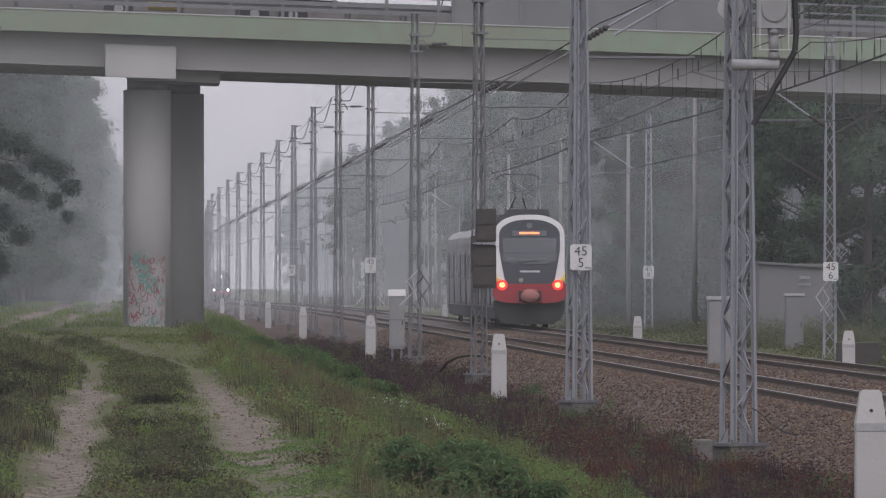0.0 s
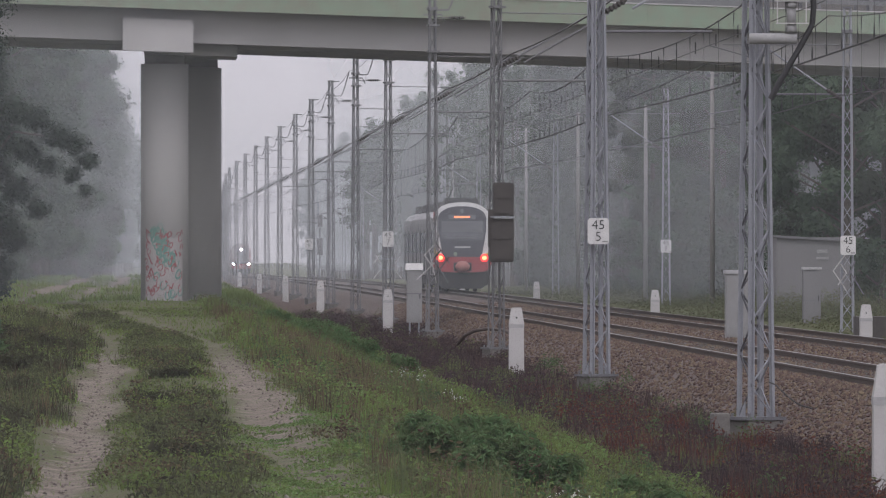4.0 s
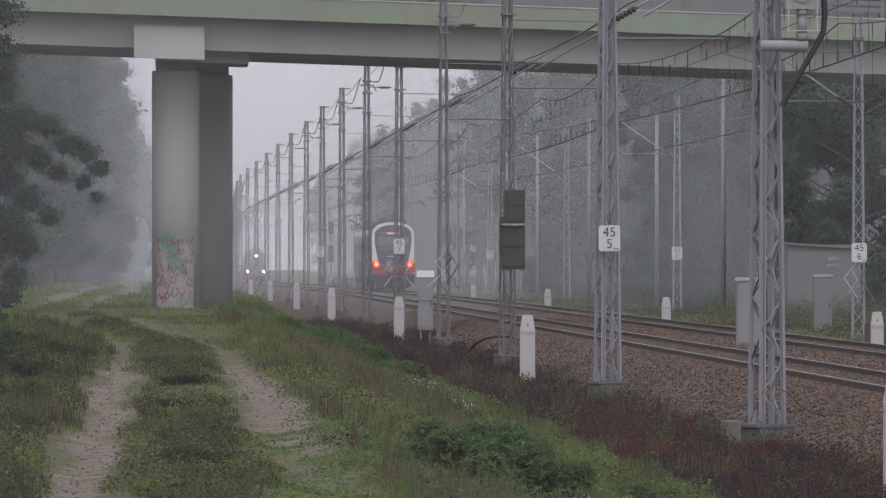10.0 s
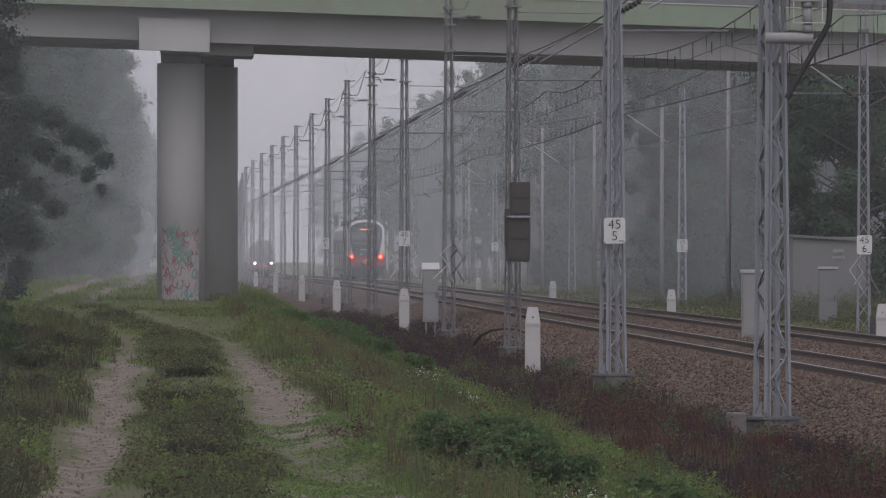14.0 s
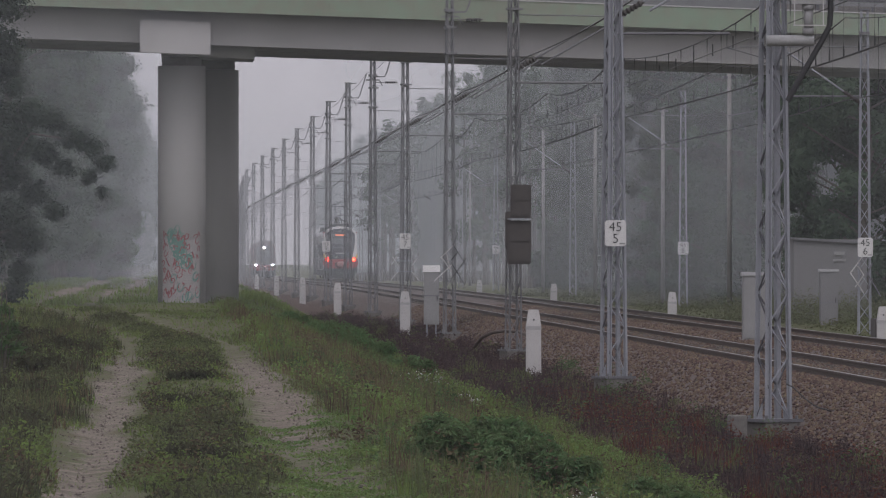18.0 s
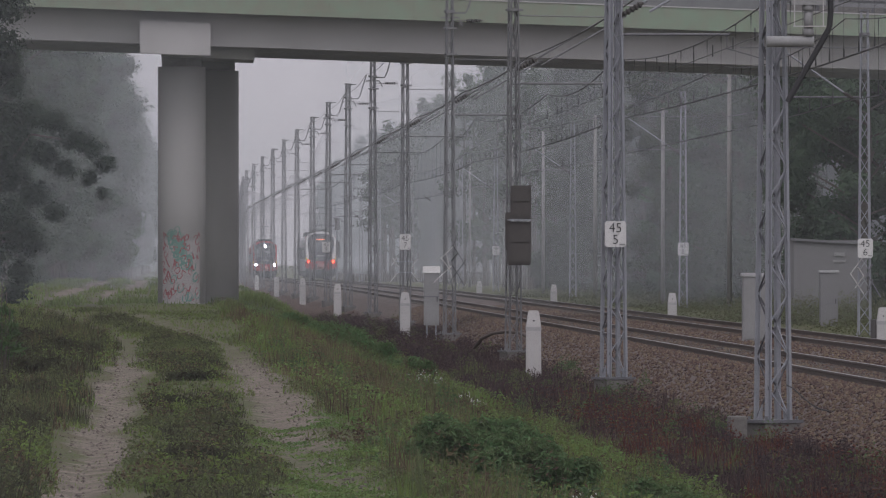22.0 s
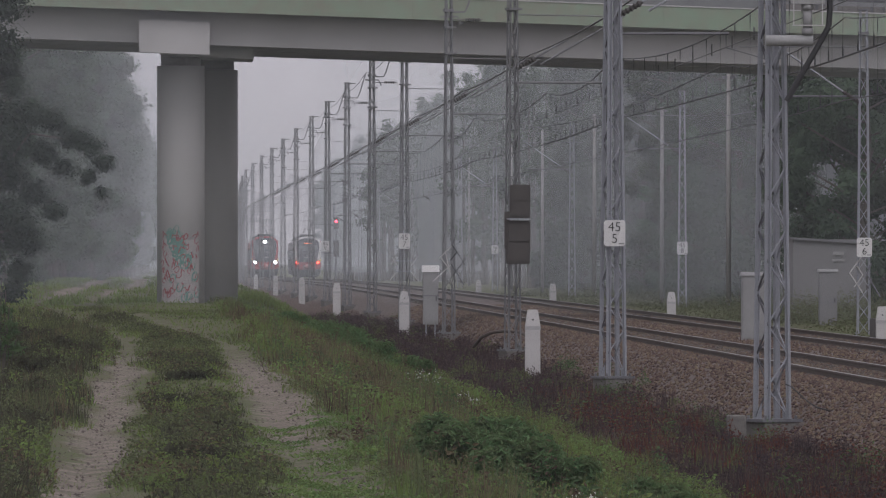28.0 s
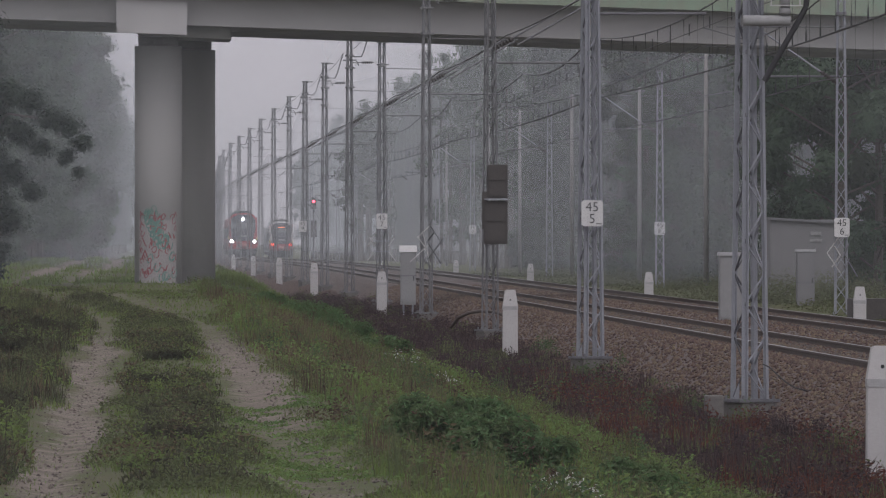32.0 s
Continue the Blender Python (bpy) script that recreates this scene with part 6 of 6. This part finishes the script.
def unit(label, upper, lower, side, lamp, cars, dest=None, top_lamp=False):
    th = base("electric_train", Matrix(), label, "train")
    w, h = 1.43, 4.30
    lean = 0.16
    bm = bmesh.new()
    loft(bm, [(0.95, ring(1.36, 4.35, 0.62, 3.5)), (1.4, ring(w, 4.5, 0.55, 3.6)), (3.0, ring(w, h, 0.55, 3.55)), (17.4, ring(w, h, 0.55, 3.55))])
    part("cab_body", bm, side, th)
    for c in range(1, cars):
        bm = bmesh.new()
        y0 = 17.5 + (c - 1) * 17.6
        loft(bm, [(y0 + 0.35, ring(w, h, 0.55, 3.55)), (y0 + 17.2, ring(w, h, 0.55, 3.55))])
        part("car_body", bm, side, th)
        bm = bmesh.new()
        loft(bm, [(y0 - 0.15, ring(w * 0.86, h * 0.94, 0.8, 3.4)), (y0 + 0.4, ring(w * 0.86, h * 0.94, 0.8, 3.4))])
        part("gangway", bm, UNDER, th)
    # front: arched frame, dark mask, windscreen, lower red panel and skirt
    arch = [(1.42, 1.75), (1.43, 3.75)] + [(1.43 * math.cos(g) ** 0.8, 3.75 + 0.87 * math.sin(g) ** 0.9) for g in [i * math.pi / 20 for i in range(1, 10)]] + [(0, 4.62)]
    frame_out = [(-x, z) for x, z in arch] + [(x, z) for x, z in arch[::-1][1:]]
    bm = bmesh.new()
    facing(bm, frame_out, 0.25, 0.9, lean)
    part("front_frame", bm, upper, th, "arched frame round the cab front")
    inner = [(0.95, 1.72), (1.03, 2.02), (1.17, 2.75), (1.24, 3.2), (1.24, 3.80)] + [(1.24 * math.cos(g) ** 0.85, 3.80 + 0.62 * math.sin(g)) for g in [i * math.pi / 16 for i in range(1, 8)]] + [(0, 4.42)]
    bm = bmesh.new()
    facing(bm, [(-x, z) for x, z in inner] + [(x, z) for x, z in inner[::-1][1:]], 0.222, 0.1, lean)
    mask = part("front_mask", bm, TRAIN_DARK, th, "dark blue-black cab mask")
    bm = bmesh.new()
    facing(bm, [(-1.08, 2.72), (-1.14, 3.68), (1.14, 3.68), (1.08, 2.72), (0.6, 2.6), (-0.6, 2.6)], 0.196, 0.03, lean)
    part("windscreen", bm, GLASS_DARK, mask, "large tinted windscreen")
    # pale grey panel before the glass: the sky's reflection put into its colour
    bm = bmesh.new()
    facing(bm, [(-1.05, 3.08), (-1.08, 3.64), (1.08, 3.64), (1.05, 3.08)], 0.188, 0.004, lean)
    part("sun_blind", bm, CAB_GREY, mask)
    bm = bmesh.new()
    facing(bm, [(-0.95, 2.74), (-0.9, 2.86), (0.1, 2.82), (0.7, 2.86), (0.75, 2.74)], 0.189, 0.004, lean)
    part("dashboard", bm, CAB_GREY, mask)
    bm = bmesh.new()
    facing(bm, [(0.12 * math.cos(i * 0.5236), 4.17 + 0.12 * math.sin(i * 0.5236)) for i in range(12)], 0.205, 0.02, lean)
    part("marker_lamp", bm, CAB_GREY, mask)
    bm = bmesh.new()
    facing(bm, [(-0.7, 3.74), (-0.7, 3.97), (0.7, 3.97), (0.7, 3.74)], 0.196, 0.03, lean)
    part("destination_display", bm, CAB_GREY, mask)
    if dest:
        bm = bmesh.new()
        facing(bm, [(-0.42, 3.82), (-0.42, 3.91), (0.40, 3.91), (0.40, 3.82)], 0.185, 0.008, lean)
        part("display_bar", bm, dest, mask, "lit amber display bar")
    bm = bmesh.new()
    bar(bm, (-0.5, 0.16 + lean * 1.2, 2.66), (0.35, 0.16 + lean * 1.25, 2.76), 0.03)
    part("wiper", bm, BLACK, mask)
    bm = bmesh.new()
    facing(bm, [(-0.40, 2.26), (-0.40, 2.34), (0.42, 2.34), (0.42, 2.26)], 0.205, 0.02, lean)
    part("lettering_bar", bm, WHITE, mask)
    bm = bmesh.new()
    drum(bm, (-0.36, 0.24, 1.95), (-0.36, 0.28, 1.95), 0.10, None, 14)
    part("round_mark", bm, FASCIA, th)
    low = [(0.5, 1.0), (1.10, 1.04), (1.40, 1.16), (1.50, 1.35), (1.47, 1.75), (1.30, 1.92), (0.85, 1.80), (0.0, 1.80)]
    bm = bmesh.new()
    facing(bm, [(-x, z) for x, z in low] + [(x, z) for x, z in low[::-1][1:]], 0.12, 1.0, 0.05)
    nose = part("front_bumper", bm, lower, th, "red lower cab front")
    for s in (-1, 1):
        bm = bmesh.new()
        facing(bm, [(s * 1.05, 1.93), (s * 1.30, 2.0), (s * 1.44, 2.28), (s * 1.44, 1.90)][::s], 0.2, 0.1, lean)
        part("corner_stripe", bm, YELLOW, th, "yellow corner stripe")
        bm = bmesh.new()
        drum(bm, (s * 1.13, 0.10, 1.75), (s * 1.13, 0.05, 1.75), 0.145 if lamp is HEAD else 0.115, None, 18)
        part("lamp", bm, lamp, nose, "lit lamp")
        # a black bezel for headlamps; for tail lamps a glowing disc as halo
        bm = bmesh.new()
        drum(bm, (s * 1.13, 0.112, 1.75), (s * 1.13, 0.09, 1.75), 0.25 if lamp is HEAD else 0.21, None, 18)
        part("lamp_bezel_halo", bm, BLACK if lamp is HEAD else TAIL_HALO, nose)
    bm = bmesh.new()
    box(bm, (0, 0.02, 1.30), (0.92, 0.24, 0.42))
    part("coupler_recess", bm, UNDER, nose)
    bm = bmesh.new()
    drum(bm, (0, -0.45, 1.28), (0, 0.1, 1.3), 0.22, 0.30, 16)
    for v in bm.verts:
        v.co.x *= 1.45
    part("coupler_cover", bm, material("faded_red_cover", (0.27, 0.10, 0.09), 0.8, 0, (0.32, 0.16, 0.14), 6, 1.5), nose, "faded red coupler cover", True)
    bm = bmesh.new()
    loft(bm, [(0.30, [(0.95, 0.16), (1.28, 0.36), (1.44, 0.80), (1.44, 1.12), (0.0, 1.1)]), (2.6, [(0.95, 0.16), (1.3, 0.4), (1.44, 0.80), (1.42, 1.1), (0.0, 1.1)])])
    part("snow_plough", bm, UNDER, th)
    if top_lamp:
        bm = bmesh.new()
        drum(bm, (0, 0.60, 3.98), (0, 0.50, 3.98), 0.125, None, 16)
        part("top_lamp", bm, lamp, th, "lit lamp")
    # roof gear
    for y0, l, x, hh in ((1.6, 4.4, 0.001, 0.60), (6.6, 5.4, 0.001, 0.44), (13.0, 3.5, 0.001, 0.44)):
        bm = bmesh.new()
        box(bm, (x, y0 + l / 2, h + hh / 2 - 0.06), (1.9, l, hh), 0, 0.86)
        part("roof_box", bm, UNDER, th)
    for c in range(1, cars):
        bm = bmesh.new()
        box(bm, (0, 17.5 + (c - 1) * 17.6 + 8.5, h + 0.14), (1.8, 9.0, 0.4), 0, 0.92)
        part("roof_box", bm, UNDER, th)
    for sx in (-0.28, 0.28):
        bm = bmesh.new()
        line(bm, [(sx * 1.5, 14.6, h + 0.42), (sx * 0.5, 12.9, h + 1.15)], 0.06, 6)
        part("pantograph_lower_arm", bm, WIRE, th)
        bm = bmesh.new()
        line(bm, [(sx * 0.5, 12.9, h + 1.15), (sx * 1.0, 14.5, h + 2.05)], 0.045, 6)
        part("pantograph_upper_arm", bm, WIRE, th)
    for dy in (-0.2, 0.2):
        bm = bmesh.new()
        bent(bm, [(-0.95, 14.5 + dy, h + 1.86), (-0.78, 14.5 + dy, h + 2.02), (-0.55, 14.5 + dy, h + 2.09), (0.55, 14.5 + dy, h + 2.09), (0.78, 14.5 + dy, h + 2.02), (0.95, 14.5 + dy, h + 1.86)], 0.055, (0, 1, 0))
        part("pantograph_bow", bm, WIRE, th)
    # side windows, doors, white cantrail, underframe
    for s in (-1, 1):
        for c in range(cars):
            y0 = 3.2 if c == 0 else 17.5 + (c - 1) * 17.6 + 1.0
            y1 = 17.0 if c == 0 else y0 + 15.6
            for i in range(6):
                a = y0 + (y1 - y0) * i / 6
                bm = bmesh.new()
                if i in (1, 4):
                    box(bm, (s * 1.432, a + 0.9, 2.05), (0.03, 1.5, 2.3))
                    part("door", bm, TRAIN_DARK, th)
                else:
                    box(bm, (s * 1.432, a + 1.05, 2.55), (0.03, 1.9, 1.05))
                    part("side_window", bm, GLASS_DARK, th)
        bm = bmesh.new()
        box(bm, (s * 1.425, 9.5, 3.72), (0.05, 14.0, 0.24))
        part("cantrail", bm, TRAIN_WHITE if upper is TRAIN_WHITE else lower, th)
        bm = bmesh.new()
        box(bm, (s * 1.40, 2.0, 3.9), (0.08, 0.6, 0.5))
        part("shoulder_patch", bm, TRAIN_RED, th)
        bm = bmesh.new()
        box(bm, (s * 1.30, 9.0 * cars, 0.62), (0.08, 17.4 * cars - 3.0, 0.5))
        part("side_skirt", bm, UNDER, th)
    for c in range(cars + 1):
        for d in (-1.25, 1.25):
            y = 3.6 if c == 0 else 17.5 * c
            for s in (-0.75, 0.75):
                bm = bmesh.new()
                drum(bm, (s - 0.065, y + d, 0.43), (s + 0.065, y + d, 0.43), 0.43, None, 18)
                part("wheel", bm, UNDER, th)
        bm = bmesh.new()
        box(bm, (0, 3.6 if c == 0 else 17.5 * c, 0.5), (2.2, 3.2, 0.42))
        part("bogie_frame", bm, UNDER, th)
    return th


leaving = unit("white, red and dark grey electric train leaving with red tail lights", TRAIN_WHITE, TRAIN_RED, TRAIN_GREY, TAIL, 4, DEST)
coming = unit("red electric train approaching with three white headlights on", TRAIN_RED, TRAIN_RED, TRAIN_RED, HEAD, 4, None, True)


def wagon_wheel(parent, x, y, r):
    bm = bmesh.new()
    drum(bm, (x, y - 0.14, r), (x, y + 0.14, r), r, None, 18)
    wheel = part("wheel", bm, BLACK, parent, "black tyre")
    bm = bmesh.new()
    lathe(bm, (x, y - 0.19, r), (x, y + 0.10, r), [r * 0.3, r * 0.34, r * 0.55, r * 0.56], 14)
    part("rim", bm, SKYBOX_GREY, wheel, "grey steel rim")


def tipper():
    """A tipper lorry, heading for -x."""
    th = base("lorry", Matrix(), "yellow tipper lorry with red tail crossing the bridge", "lorry")
    bm = bmesh.new()
    box(bm, (4.4, 0, 0.92), (8.6, 0.9, 0.26))
    part("chassis", bm, UNDER, th)
    bm = bmesh.new()
    box(bm, (5.6, 0, 1.95), (6.0, 2.45, 1.5), 0, 1.03)
    body = part("tipping_body", bm, YELLOW, th, "yellow steel tipping body")
    for i in range(6):
        for sy in (-1, 1):
            bm = bmesh.new()
            box(bm, (2.9 + i * 1.08, sy * 1.27, 1.95), (0.12, 0.1, 1.4))
            part("stake", bm, YELLOW, body)
    bm = bmesh.new()
    box(bm, (8.68, 0, 1.9), (0.08, 2.4, 1.4))
    part("tailgate", bm, TRAIN_RED, body, "red tailgate")
    bm = bmesh.new()
    v = box(bm, (1.05, 0, 1.95), (2.1, 2.4, 2.3))
    for q in v:
        if q.co.x < 0.5 and q.co.z > 2:
            q.co.x += 0.25
    bmesh.ops.bevel(bm, geom=bm.edges[:], offset=0.08, segments=2, affect="EDGES")
    cab = part("cab", bm, YELLOW, th)
    bm = bmesh.new()
    box(bm, (1.0, -1.205, 2.45), (1.1, 0.02, 0.7))
    part("side_window", bm, GLASS_DARK, cab)
    bm = bmesh.new()
    drum(bm, (2.3, -1.0, 0.75), (3.5, -1.0, 0.75), 0.27, None, 14)
    part("fuel_tank", bm, YELLOW, th)
    for x in (1.3, 5.9, 7.2):
        for y in (-1.05, 1.05):
            wagon_wheel(th, x, y, 0.5)
    return th


lorry = tipper()


# ---- hanging mist ----
def mist(y, thick, x0, x1, seed):
    rs = np.random.RandomState(seed)
    xs, zs = np.linspace(x0, x1, 25), np.linspace(-1.6, 46, 8)
    verts, faces = [], []
    for z in zs:
        for x in xs:
            verts.append((float(x), float(y + 1.5 * math.sin(x * 0.09 + seed)), float(z)))
    n = len(xs)
    for r in range(len(zs) - 1):
        for i in range(n - 1):
            faces.append((r * n + i, r * n + i + 1, (r + 1) * n + i + 1, (r + 1) * n + i))
    ob = new("mist_bank", raw("mist_bank", verts, faces, mist_material("mist", thick), True))
    tagged(ob, "thin bank of pale morning mist hanging over the line", "mist", "mist banks", "stuff")


# the weak first sheet, before everything, is added to lift the foreground's dark tones
for i, (y, thick) in enumerate(((62.0, 0.050), (361.0, 0.115), (500.5, 0.34), (640.0, 0.32), (815.0, 0.30), (1010.0, 0.42), (1430.0, 0.88))):
    mist(y, thick, -160, 180, i)


# ---- what moves ----
def motions():
    def away(y):
        return pose(TRACK_2 + float(bend_2(y)), y, float(dip(y)))

    def towards(y):
        return pose(TRACK_1 + float(bend_1(y)), y, float(dip(y)))

    walk(leaving, [(t, away(y)) for t, y in ((0, 460), (3, 552), (6, 645), (9, 737), (12, 818), (14, 871), (17, 948), (19, 999), (21, 1051), (23, 1103), (25, 1154), (28, 1237), (30, 1310), (32, 1398))])
    walk(coming, [(t, towards(y)) for t, y in ((0, 1790), (8, 1664), (17, 1480), (24, 1312), (28, 1222), (32, 1130))])
    # the lorry drives off over the bridge and stops well beyond the woods
    def on_deck(x):
        p = PLACE @ Vector((x, 408.2, deck_z(x) + 1.61))
        return pose(p.x, p.y, p.z, 0, math.degrees(math.atan(-SLOPE)), 0)

    walk(lorry, [(t, on_deck(x)) for t, x in ((0, -1.7), (1, -26.5), (2, -48.0), (3, -58.0), (4, -61.0), (32, -61.0))])
    # the signal falls to red behind the train: its lens swings forward out of the housing
    walk(red_lens, [(t, pose(0, y, lens_z)) for t, y in ((0, 0.05), (26.2, 0.05), (26.6, -0.17), (32, -0.17))])


motions()
